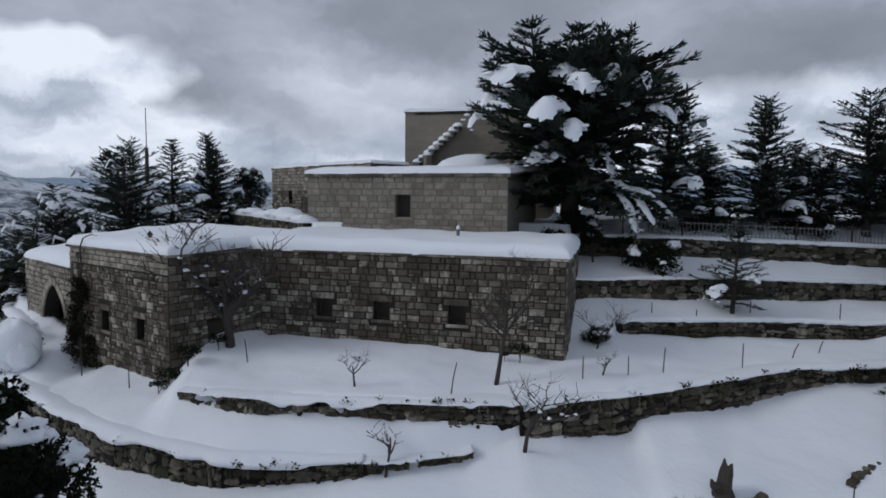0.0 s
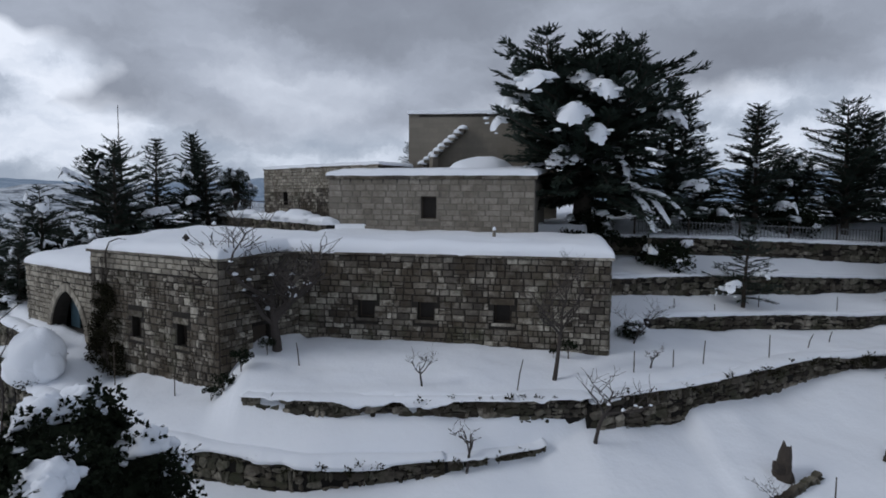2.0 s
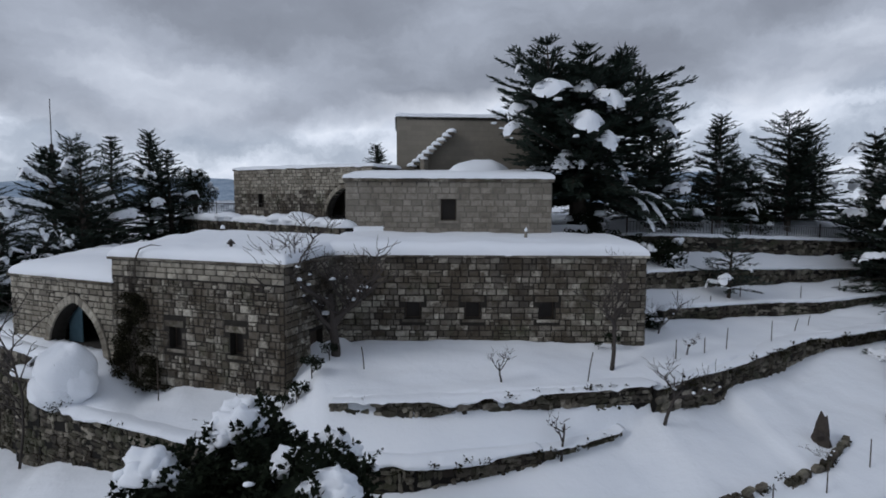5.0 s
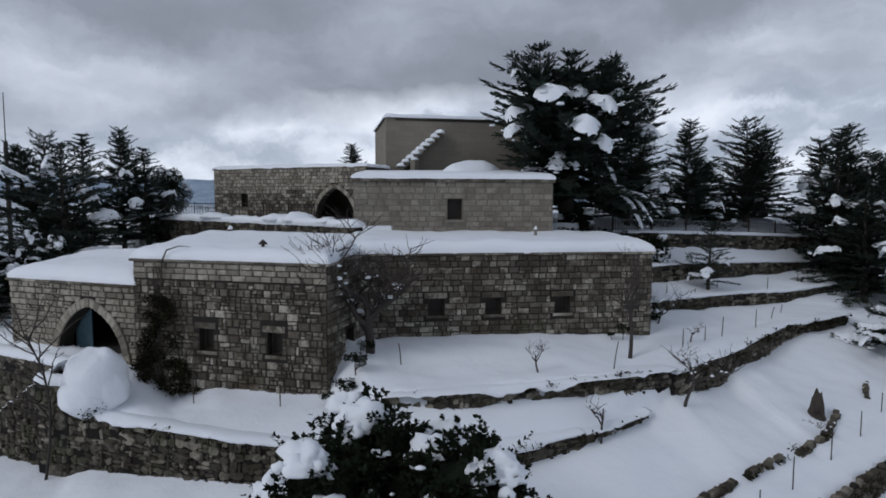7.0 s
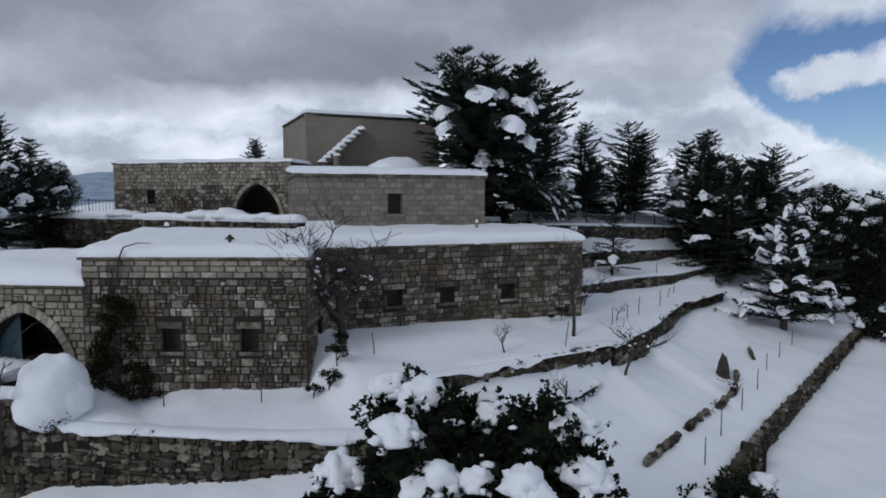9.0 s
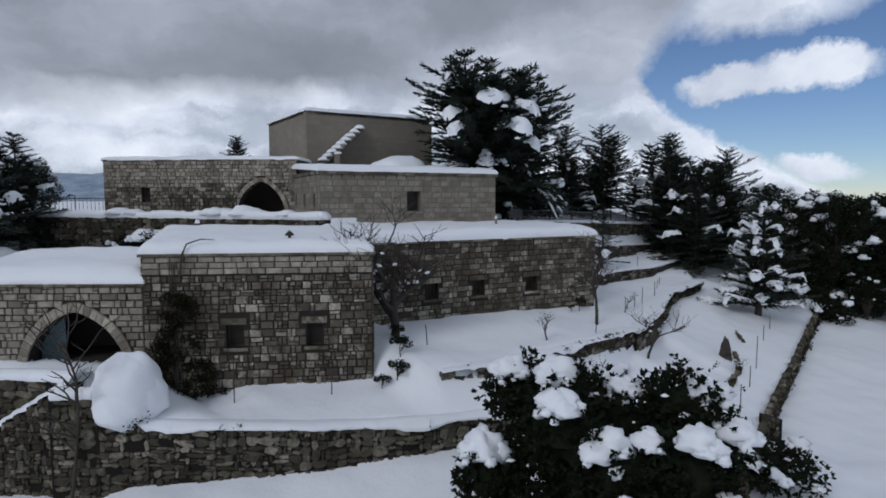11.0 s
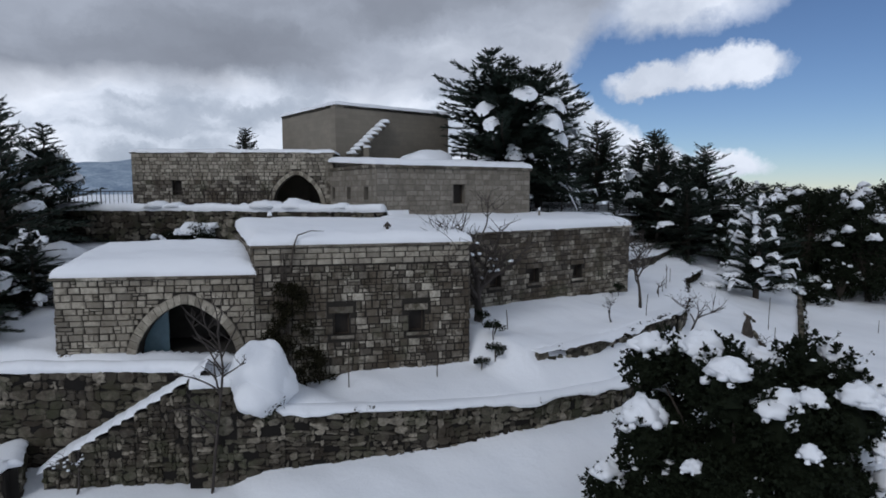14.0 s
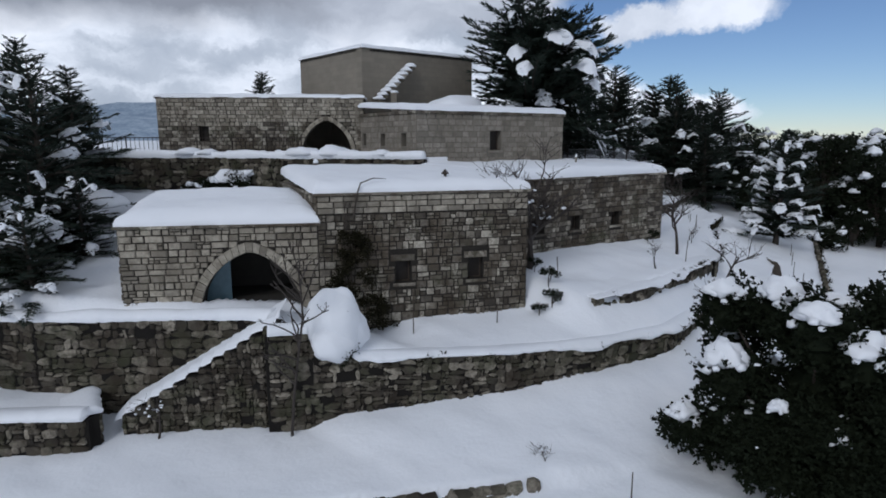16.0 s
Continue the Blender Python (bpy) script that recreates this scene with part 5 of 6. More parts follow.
def great_cedar():
    """The broad old cedar: several leaders and wide flat boughs."""
    rs = random.Random(60)
    needles, wood, snow, trunk = Buf(), Buf(), Buf(), Buf()
    H = 10.3
    trunk.tube([(0, 0, -0.4), (0.05, 0, 1.5), (0, 0.1, 3.5), (0.1, 0, 5.5)], [0.55, 0.45, 0.38, 0.26], 10)
    leaders = [(-2.1, -0.2, H), (0.35, 0.2, H - 0.15), (2.6, -0.5, H - 0.5), (-0.9, 1.6, H - 0.9), (1.4, -1.4, H - 1.2), (3.6, 0.4, H - 1.4)]
    for lx, ly, lz in leaders:
        pts = [(0, 0, 2.2), (lx * 0.45, ly * 0.45, 4.6), (lx * 0.85, ly * 0.85, 7.2), (lx, ly, lz)]
        trunk.tube(pts, [0.26, 0.18, 0.1, 0.02], 7)
        z = 3.4
        k = 0
        while z < lz - 0.1:
            t = (z - 2.2) / (lz - 2.2)
            f = min(1.0, t * 1.12)
            px, py = lx * f, ly * f
            for j in range(6):
                a = 2 * math.pi * (j + rs.uniform(-.4, .4)) / 6 + k
                edge = 5.6 * math.sqrt(max(0.03, 1 - (max(0.0, (z - 3.4)) / (H - 2.6)) ** 2.2))
                tip = Vector((px, py, 0)) + Vector((math.cos(a), math.sin(a), 0)) * 0.1
                # reach to the common outline of the crown
                dirv = Vector((math.cos(a), math.sin(a), 0))
                bq = tip.dot(dirv)
                L = -bq + math.sqrt(max(0.05, bq * bq - tip.length_squared + edge * edge))
                L = min(L, 3.6) * rs.uniform(0.55, 1.15)
                if z > lz - 2.2:
                    L = min(L, (lz - z) * 0.55 + 0.3)
                if L < 0.2 or rs.random() < 0.1:
                    continue
                cl = noise.noise(Vector((px + dirv.x * L, py + dirv.y * L, z)) * 0.45 + Vector((11, 3, 2)))
                spray_branch(rs, needles, wood, snow, (px, py, z), a, L, rs.uniform(0.1, 0.34) + 0.5 * t * t, rs.uniform(0.1, 0.34), 2, cl > 0.3 and L > 1.5 and rs.random() < 0.4 and z < lz - 1.6, 60 + k + j * 0.41, 0.36, 1.4 if z < lz - 1.6 else 0.95, 0.9)
            z += 0.46
            k += 1.1
    # long low boughs all round, drooping to the ground
    for j in range(46):
        a = 2 * math.pi * j / 46 + rs.uniform(-.1, .1)
        z = rs.uniform(1.4, 3.6)
        spray_branch(rs, needles, wood, snow, (0, 0, z), a, rs.uniform(3.9, 5.2), 0.05, rs.uniform(0.18, 0.42), 3, False, 600 + j, 0.24, 1.5)
    # great boughs that carry most of the snow: where the pad lies, its length and width
    for tip, run, w in (((-3.7, -3.8, 7.0), 1.3, 0.55), ((-0.3, -3.95, 6.7), 1.5, 0.5), ((-2.2, -4.75, 5.4), 1.7, 0.6), ((-4.2, -1.2, 6.4), 1.2, 0.45),
                        ((-0.8, -2.1, 7.5), 1.2, 0.5), ((-0.9, -4.6, 4.6), 0.9, 0.4), ((3.9, -2.6, 5.6), 1.1, 0.42), ((-4.9, -2.2, 5.3), 1.0, 0.35), ((1.8, 3.0, 7.4), 1.2, 0.5), ((4.4, 1.6, 6.0), 1.2, 0.45)):
        e_ = Vector(tip)
        flat = Vector((e_.x, e_.y, 0))
        a = math.atan2(e_.y, e_.x)
        L = flat.length + 0.35
        spray_branch(rs, needles, wood, snow, (0, 0, e_.z - 0.25 * L), a, L, 0.42, 0.2, 4, False, 700 + tip[0], 0.26, 1.3)
        inn = flat.normalized() * run
        ln = [e_ - inn + Vector((0, 0, 0.25)), e_ - inn * 0.5 + Vector((0, 0, 0.22)), e_ + Vector((0, 0, 0.05)), e_ + inn * 0.3 - Vector((0, 0, 0.4))]
        snow_tongue(rs, snow, ln, w, 40 + tip[1])
    # two long boughs bowed down under snow on the east side
    for mid, tip, w in (((1.5, -2.5, 2.6), (3.1, -3.75, 0.55), 0.28), ((1.9, -2.7, 2.3), (3.9, -3.5, 1.0), 0.22), ((1.4, -2.9, 2.2), (2.2, -4.0, 0.3), 0.24), ((1.0, -1.9, 3.9), (1.6, -2.6, 2.4), 0.22)):
        ln = [Vector((0.4, -0.8, mid[2] + 1.0)), Vector(mid), (Vector(mid) + Vector(tip)) / 2 + Vector((0.1, 0, 0.25)), Vector(tip)]
        wood.tube([tuple(v) for v in ln], [0.09, 0.06, 0.045, 0.02], 5)
        for k in range(60):
            t = rs.uniform(0.25, 1.0) * 3
            i = min(2, int(t))
            p = ln[i] * (1 - (t - i)) + ln[i + 1] * (t - i)
            kite(needles, p, Vector((rs.uniform(-1, 1), rs.uniform(-1, 1), rs.uniform(-0.9, 0.1))).normalized(), Vector((rs.uniform(-.5, .5), rs.uniform(-.5, .5), 1)), rs.uniform(0.3, 0.65), 0.06)
        fine_line = [ln[1] * (1 - k / 5) + ln[2] * (k / 5) for k in range(5)] + [ln[2] * (1 - k / 5) + ln[3] * (k / 5) for k in range(6)]
        snow_tongue(rs, snow, fine_line, w, 90 + tip[0])
    e = plant("cedar_tree", [("trunk", trunk, BARK, True), ("branchwood", wood, BARK, False), ("crown", needles, NEEDLE, False), ("snow_load", snow, SNOW, True)], "huge old spreading cedar with snow pads on dark boughs", "tree")
    e.matrix_basis = pose(6.25, 30.6, 5.4)


great_cedar()


def leafy(seed, centre_list, leaves, size, inner=0.55):
    """Evergreen foliage in clumps: leaf kites on shells round the given (x, y, z, r)."""
    rs = random.Random(seed)
    b = Buf()
    for c in centre_list:
        for _ in range(leaves):
            d = Vector((rs.gauss(0, 1), rs.gauss(0, 1), rs.gauss(0, 1))).normalized()
            r = c[3] * (inner + (1 - inner) * rs.random() ** 0.5) * (rs.uniform(0.85, 1.12) if rs.random() < 0.9 else rs.uniform(1.0, 1.4))
            p = Vector(c[:3]) + Vector((d.x * r, d.y * r, d.z * r * 0.85))
            q = (d * 0.6 + Vector((rs.gauss(0, 1), rs.gauss(0, 1), rs.gauss(0, 0.7)))).normalized()
            kite(b, p, q, Vector((rs.gauss(0, 1), rs.gauss(0, 1), rs.gauss(0, 1) + 0.6)), size * rs.uniform(0.7, 1.4), size * 0.32 * rs.uniform(0.7, 1.3))
    return b


def evergreen(name, seed, rx, rz, z0, clumps, leaves, size, r=(0.5, 0.85), snow_n=20, snow_r=(0.25, 0.5), trunk_r=0.13, label="", category="shrub", group="", low=-0.55):
    """A broad evergreen with a trunk, limbs, leaf clumps and pillows of snow on its upper side."""
    rs = random.Random(seed)
    cs = []
    for i in range(clumps):
        u = rs.uniform(low, 1.0)
        a = i * 2.399963 + rs.uniform(-.3, .3)
        rr = max(0.0, 1 - abs(u) ** 3) ** 0.45 * rs.uniform(0.72, 1.0)
        lobe = 1 + 0.2 * noise.noise(Vector((math.cos(a) * 1.4, math.sin(a) * 1.4, u * 1.6 + seed)))
        cs.append((rx * rr * lobe * math.cos(a), rx * rr * lobe * math.sin(a), z0 + rz * u * rs.uniform(0.8, 1.0), rs.uniform(*r)))
    cs += [(rs.uniform(-.5, .5) * rx, rs.uniform(-.5, .5) * rx, z0 + rs.uniform(-.3, .5) * rz, r[1]) for _ in range(clumps // 4)]
    crown = leafy(seed, cs, leaves, size)
    wood = Buf()
    for c in cs[::2]:
        mid = (c[0] * 0.35 + rs.uniform(-.2, .2), c[1] * 0.35 + rs.uniform(-.2, .2), z0 * 0.5 + c[2] * 0.45)
        wood.tube([(0, 0, 0.3), mid, c[:3]], [trunk_r * 0.7, trunk_r * 0.4, 0.015], 5, False)
    trunk = Buf()
    trunk.tube([(0, 0, -0.4), (0.05, 0.03, z0 * 0.5), (0, 0.05, z0)], [trunk_r * 1.2, trunk_r, trunk_r * 0.6], 8)
    snow = Buf()
    for i in range(snow_n):
        a, u = i * 2.399963 + rs.uniform(-.4, .4), rs.uniform(-0.1, 0.97)
        q = rs.uniform(*snow_r) * (0.5 + 0.5 * max(0.0, u))
        d = Vector((math.cos(a) * math.sqrt(1 - u * u), math.sin(a) * math.sqrt(1 - u * u), u))
        base, k = Vector((0, 0, z0 - 0.2 * rz)), rx * 2.2
        # in from outside until the leaves are met
        while k > 0.2 and not any((base + d * k - Vector(o[:3])).length < o[3] * 0.95 for o in cs):
            k -= 0.06
        p = base + d * k + Vector((0, 0, q * 0.25))
        lump(snow, p, (q * rs.uniform(0.8, 1.4), q * rs.uniform(0.7, 1.1), q * rs.uniform(0.6, 0.9)), seed + i * 2.3, 8, 13, 0.7, 0.7)
        for e in range(3):
            m = q * rs.uniform(0.25, 0.6)
            g = rs.uniform(0, 6.28)
            lump(snow, p + Vector((math.cos(g) * q, math.sin(g) * q, -q * rs.uniform(0.1, 0.6))), (m * 1.3, m * rs.uniform(.7, 1.2), m * 0.85), seed + i * 5.1 + e, 5, 8, 0.6, 0.6)
    # flecks of snow caught among the leaves
    for i in range(snow_n * 2):
        c = rs.choice(cs[:clumps])
        a, u = rs.uniform(0, 6.28), rs.uniform(-0.2, 1.0)
        k = c[3] * rs.uniform(0.9, 1.1)
        m = rs.uniform(0.1, 0.32) * snow_r[0]
        lump(snow, (c[0] + k * math.cos(a) * math.sqrt(1 - u * u), c[1] + k * math.sin(a) * math.sqrt(1 - u * u), c[2] + k * u * 0.85), (m * rs.uniform(1, 2), m * rs.uniform(1, 2), m * 0.7), i * 1.3, 4, 7, 0.6, 0.5)
    return plant(name, [("trunk", trunk, BARK, True), ("branchwood", wood, BARK, False), ("crown", crown, LEAF, False), ("snow_load", snow, SNOW, True)], label, category, group)


def oak_bush():
    """The near evergreen oak: leafy mounds on crooked limbs, with pillows of snow on their brows."""
    rs = random.Random(71)
    base = Vector((-10.9, 11.3, -2.9))
    mounds = [(-10.5, 13.8, 1.8, 1.0), (-10.4, 12.4, 2.0, 1.1), (-11.7, 11.4, 1.8, 1.1), (-12.0, 13.2, 0.3, 1.0), (-11.5, 10.2, 1.2, 1.15), (-10.8, 9.2, 1.4, 0.95),
              (-12.1, 9.6, 0.4, 0.95), (-11.7, 14.2, -1.5, 0.8), (-9.5, 10.1, 2.1, 1.1), (-9.2, 12.4, 1.3, 1.1), (-9.8, 9.3, 1.7, 0.9), (-9.4, 13.9, 0.2, 1.0), (-12.3, 11.7, -0.4, 1.0),
              (-12.1, 10.3, -0.8, 1.0), (-11.9, 12.9, -1.0, 0.9), (-11.3, 9.1, -0.4, 0.95), (-9.8, 9.1, -0.8, 0.9), (-9.1, 11.2, 0.1, 1.1), (-9.0, 13.2, -0.9, 0.9), (-9.1, 10.1, 0.4, 1.0), (-10.8, 11.3, 0.2, 1.5), (-10.2, 11.2, 1.6, 1.0),
              (-11.9, 10.6, -1.8, 0.9), (-12.1, 12.2, -1.8, 0.8), (-10.7, 9.2, -1.6, 0.9), (-11.2, 13.4, -1.9, 0.8), (-9.2, 10.0, -1.6, 0.9), (-9.4, 12.4, -1.9, 0.8), (-12.8, 11.0, -0.3, 0.75), (-12.7, 12.4, -0.8, 0.7), (-12.7, 10.1, -1.3, 0.7), (-12.8, 11.6, -1.6, 0.7)]
    crown, wood, trunk, snow = Buf(), Buf(), Buf(), Buf()
    trunk.tube([(0, 0, -0.3), (0.1, 0.05, 1.2), (0.0, 0.1, 2.4), (0.1, 0, 3.4)], [0.2, 0.16, 0.13, 0.06], 9)
    for mx, my, mz, r in mounds:
        c = Vector((mx, my, mz)) - base
        wood.tube([(0, 0, 0.7), (c.x * 0.4 + rs.uniform(-.2, .2), c.y * 0.4 + rs.uniform(-.2, .2), c.z * 0.55), tuple(c)], [0.09, 0.055, 0.02], 5, False)
        cl = []
        for i in range(20):
            u = 1 - 1.75 * (i + 0.5) / 20
            a = i * 2.399963 + rs.uniform(-.4, .4)
            q = math.sqrt(max(0.0, 1 - u * u))
            k = r * rs.uniform(0.62, 0.98)
            cl.append((c.x + k * q * math.cos(a), c.y + k * q * math.sin(a), c.z + k * u * 0.85, rs.uniform(0.22, 0.42)))
        lump(crown, tuple(c), (r * 0.55, r * 0.55, r * 0.5), mx, 7, 10, 0.5, 1.0)
        for x, y, z, cr in cl:
            # sprigs: a handful of leaves on each of many short twigs
            for t in range(30):
                d = Vector((rs.gauss(0, 1), rs.gauss(0, 1), rs.gauss(0, 0.8) + 0.15)).normalized()
                o = Vector((x, y, z)) + d * cr * rs.uniform(0.35, 1.1)
                for l in range(8):
                    q = (d + Vector((rs.gauss(0, 0.8), rs.gauss(0, 0.8), rs.gauss(0, 0.7)))).normalized()
                    kite(crown, o + d * rs.uniform(-0.05, 0.06), q, Vector((rs.gauss(0, 1), rs.gauss(0, 1), 1)), rs.uniform(0.08, 0.145), rs.uniform(0.028, 0.046))
        # stray shoots
        for t in range(5):
            a = rs.uniform(0, 6.28)
            d = Vector((math.cos(a), math.sin(a), rs.uniform(0.0, 0.9))).normalized()
            o = c + d * r * 0.95
            for l in range(14):
                kite(crown, o + d * rs.uniform(0, 0.45), (d + Vector((rs.gauss(0, 0.9), rs.gauss(0, 0.9), rs.gauss(0, 0.7)))).normalized(), Vector((0.2, 0.1, 1)), rs.uniform(0.08, 0.13), 0.03)

    def pillow(p, r, high, seed):
        q, r = Vector(p) - base - Vector((0, 0, 0.1)), r * (0.8 if p[0] < -10.3 else 0.92)
        for i in range(4):
            a = rs.uniform(0, 6.28) if i else 0
            o = r * (0.55 if i else 0.0)
            k = r * (0.85 if i == 0 else rs.uniform(0.45, 0.65))
            lump(snow, (q.x + o * math.cos(a), q.y + o * math.sin(a), q.z - (0.16 * r if i else 0)), (k, k, k * high), seed + i * 2.1, 12, 18, 0.5, 0.7)
        for i in range(7):
            a, k = rs.uniform(0, 6.28), r * rs.uniform(0.14, 0.3)
            lump(snow, (q.x + r * 1.0 * math.cos(a), q.y + r * 1.0 * math.sin(a), q.z - r * rs.uniform(0.2, 0.75)), (k, k, k * 0.9), seed + i * 3.3, 7, 10, 0.5, 0.8)

    for i, (p, r, h) in enumerate((((-10.74, 13.9, 2.62), 0.62, 0.7), ((-10.7, 12.45, 2.85), 0.68, 0.75), ((-12.1, 11.42, 2.66), 0.62, 0.72), ((-12.35, 13.35, 1.15), 0.62, 0.95), ((-11.95, 10.4, 2.0), 0.66, 0.7),
                                   ((-11.5, 9.75, 2.15), 0.4, 0.8), ((-11.2, 8.85, 2.3), 0.55, 0.8), ((-12.6, 9.55, 1.25), 0.3, 1.0), ((-12.16, 14.4, -0.8), 0.5, 0.9), ((-12.9, 11.9, 0.35), 0.3, 0.9), ((-12.75, 10.6, -0.1), 0.34, 0.9),
                                   ((-9.9, 8.7, 2.2), 0.5, 0.75), ((-9.2, 9.6, 2.75), 0.5, 0.7), ((-8.9, 12.6, 2.1), 0.6, 0.7), ((-8.3, 10.9, 0.8), 0.55, 0.8), ((-8.5, 9.5, 1.0), 0.55, 0.8), ((-10.3, 8.25, 0.1), 0.46, 0.9), ((-11.4, 8.2, 0.1), 0.4, 0.9), ((-9.0, 9.0, 0.0), 0.45, 0.9), ((-10.8, 8.4, 1.1), 0.4, 0.8),
                                   ((-9.0, 14.2, 0.95), 0.5, 0.8), ((-12.3, 8.8, -0.2), 0.34, 0.9), ((-9.5, 8.3, -0.6), 0.4, 0.9), ((-9.8, 11.2, 2.55), 0.45, 0.6), ((-12.5, 13.0, -0.5), 0.3, 0.9), ((-8.2, 12.9, -0.2), 0.45, 0.8))):
        pillow(p, r, h, 5.0 + i * 4.7)
    # crumbs of snow caught on the leaves
    for i in range(60):
        m = rs.choice(mounds)
        a, u = rs.uniform(0, 6.28), rs.uniform(0.0, 0.95)
        k = m[3] * rs.uniform(1.0, 1.12)
        q = Vector((m[0] + k * math.cos(a) * math.sqrt(1 - u * u), m[1] + k * math.sin(a) * math.sqrt(1 - u * u), m[2] + k * u * 0.85)) - base
        w = rs.uniform(0.03, 0.11)
        lump(snow, tuple(q), (w * rs.uniform(1, 1.9), w * rs.uniform(1, 1.9), w * 0.7), i * 1.3, 4, 7, 0.6, 0.5)
    e = plant("oak_bush", [("trunk", trunk, BARK, True), ("branchwood", wood, BARK, False), ("crown", crown, LEAF, False), ("snow_load", snow, SNOW, True)], "big evergreen oak bush loaded with pillows of snow", "shrub")
    e.matrix_basis = pose(*base)


oak_bush()
ob = evergreen("oak_tree", 72, 3.3, 3.9, 4.4, 70, 160, 0.23, (0.55, 1.2), 14, (0.25, 0.6), 0.2, "dark evergreen oak with scattered snow at the wood's edge", "tree", "oaks at the wood's edge", -1.0)
# small copies around (-22, 35) are added to fill a shaded gap with dark
settle(ob, [(31.5, 17.6, 0.9, 0), (29.5, 12.8, 1.05, 70), (36.5, 16.2, 1.08, 140), (34.0, 9.5, 1.0, 210), (41.0, 21.0, 1.0, 280), (44.5, 27.5, 0.98, 20), (36.0, 22.6, 0.84, 90), (42.0, 13.0, 1.16, 330), (47.0, 18.0, 1.02, 10), (28.4, 22.6, 0.5, 50), (39.0, 5.5, 1.0, 190), (30.6, 20.6, 0.7, 260), (27.6, 14.4, 0.42, 300), (33.5, 13.5, 0.9, 30),
            (-15.1, 47.9, 0.44, 0, 5.9), (-22.7, 33.9, 0.3, 50, 0.6), (-24.6, 34.2, 0.36, 120, 0.2), (-21.3, 35.7, 0.3, 10), (-20.0, 36.3, 0.26, 200), (-22.4, 37.6, 0.34, 310), (-29.0, 48.0, 0.6, 200), (-31.0, 39.0, 0.55, 30), (-28.0, 36.0, 0.5, 130)])
ob = evergreen("low_shrub", 73, 0.62, 0.45, 0.3, 16, 130, 0.09, (0.2, 0.34), 7, (0.1, 0.24), 0.03, "low dark shrub half buried in snow", "shrub", "low shrubs")
settle(ob, [(24.5, 15.8, 1.8, 10), (22.8, 18.6, 1.1, 100), (27.0, 17.0, 1.2, 200), (28.6, 19.6, 1.0, 250), (29.4, 15.6, 1.1, 20), (26.2, 20.8, 0.9, 310), (-13.0, 8.0, 0.4, 5), (9.5, 27.6, 0.9, 60), (6.6, 30.0, 0.8, 20), (13.4, 31.2, 1.0, 120), (18.6, 31.8, 1.1, 300), (-11.7, 37.4, 0.8, 30), (-12.9, 38.6, 0.6, 80), (5.9, 23.0, 0.4, 170),  (-0.6, 11.0, 1.1, 55)])
ob = evergreen("garden_shrub", 75, 0.42, 0.22, 0.75, 6, 70, 0.1, (0.11, 0.2), 0, (0.1, 0.2), 0.025, "small dark leafy shrub on thin stems", "shrub", "garden shrubs")
settle(ob, [(2.7, 21.0, 0.7, 0), (-9.25, 20.3, 1.15, 40), (-8.75, 20.75, 1.2, 90), (-9.7, 20.6, 0.9, 140), (-8.1, 21.8, 0.9, 10), (2.2, 21.1, 0.5, 200), (5.7, 27.7, 2.0, 30), (7.0, 28.3, 2.2, 130), (8.4, 28.6, 1.8, 230), (5.0, 28.4, 2.2, 330)])
ob = evergreen("snowy_bush", 74, 0.62, 0.75, 0.5, 16, 140, 0.08, (0.22, 0.36), 0, (0.1, 0.2), 0.03, "rounded bush buried under one dome of snow", "shrub", "bushes by the steps")
settle(ob, [(-16.95, 23.95, 1.0, 0, 0.55), (-16.9, 23.75, 1.0, 70, -0.35)])
b = Buf()
lump(b, (-16.95, 23.85, 0.95), (0.98, 0.92, 1.2), 5.0, 20, 32, 0.14, 0.75)
lump(b, (-17.2, 23.6, 0.6), (0.8, 0.7, 0.8), 9.0, 16, 26, 0.2, 0.85)
lump(b, (-16.5, 23.55, 0.75), (0.62, 0.55, 0.75), 17.0, 14, 22, 0.2, 0.9)
lone("bush_snow", b, SNOW, "dome of snow draped over a bush by the steps", "snow", "", "stuff", True)


def climbing_plant():
    rs = random.Random(80)
    f = Face(LW, C)
    cs = []
    for i in range(95):
        z = rs.uniform(0.1, 3.7) if i % 3 else rs.uniform(0.0, 1.2)
        w = (1.15 if z > 1.2 else 1.5) * (1 - z / 5.2)
        q = f.at(1.15 + rs.uniform(-w, w), z, rs.uniform(0.12, 0.3 + 0.3 * (z < 1)))
        cs.append((q.x, q.y, q.z, rs.uniform(0.12, 0.28)))
    e = thing("climbing_plant", f.at(1.1, 0.0, 0.2), "dark evergreen creeper climbing the wing wall", "plant")
    part("leaves", leafy(81, cs, 80, 0.085, 0.2), CREEPER, e)
    for k in range(6):
        b = Buf()
        u, pts = 1.1 + rs.uniform(-.2, .2), []
        for i in range(9):
            pts.append(f.at(u, -0.1 + i * 0.6, 0.1 + 0.03 * math.sin(i)))
            u += rs.uniform(-.1, .12)
        b.tube([tuple(p) for p in pts], [0.03 - 0.0025 * i for i in range(9)], 5)
        part("stem", b, BARK, e)
    b = Buf()
    b.tube([tuple(f.at(u, z, o)) for u, z, o in ((1.25, 4.2, 0.12), (1.35, 4.9, 0.18), (1.5, 5.3, 0.1), (1.95, 5.45, 0.0), (2.4, 5.42, -0.05))], [0.035, 0.03, 0.026, 0.02, 0.008], 6)
    part("stem", b, BARK, e)


climbing_plant()


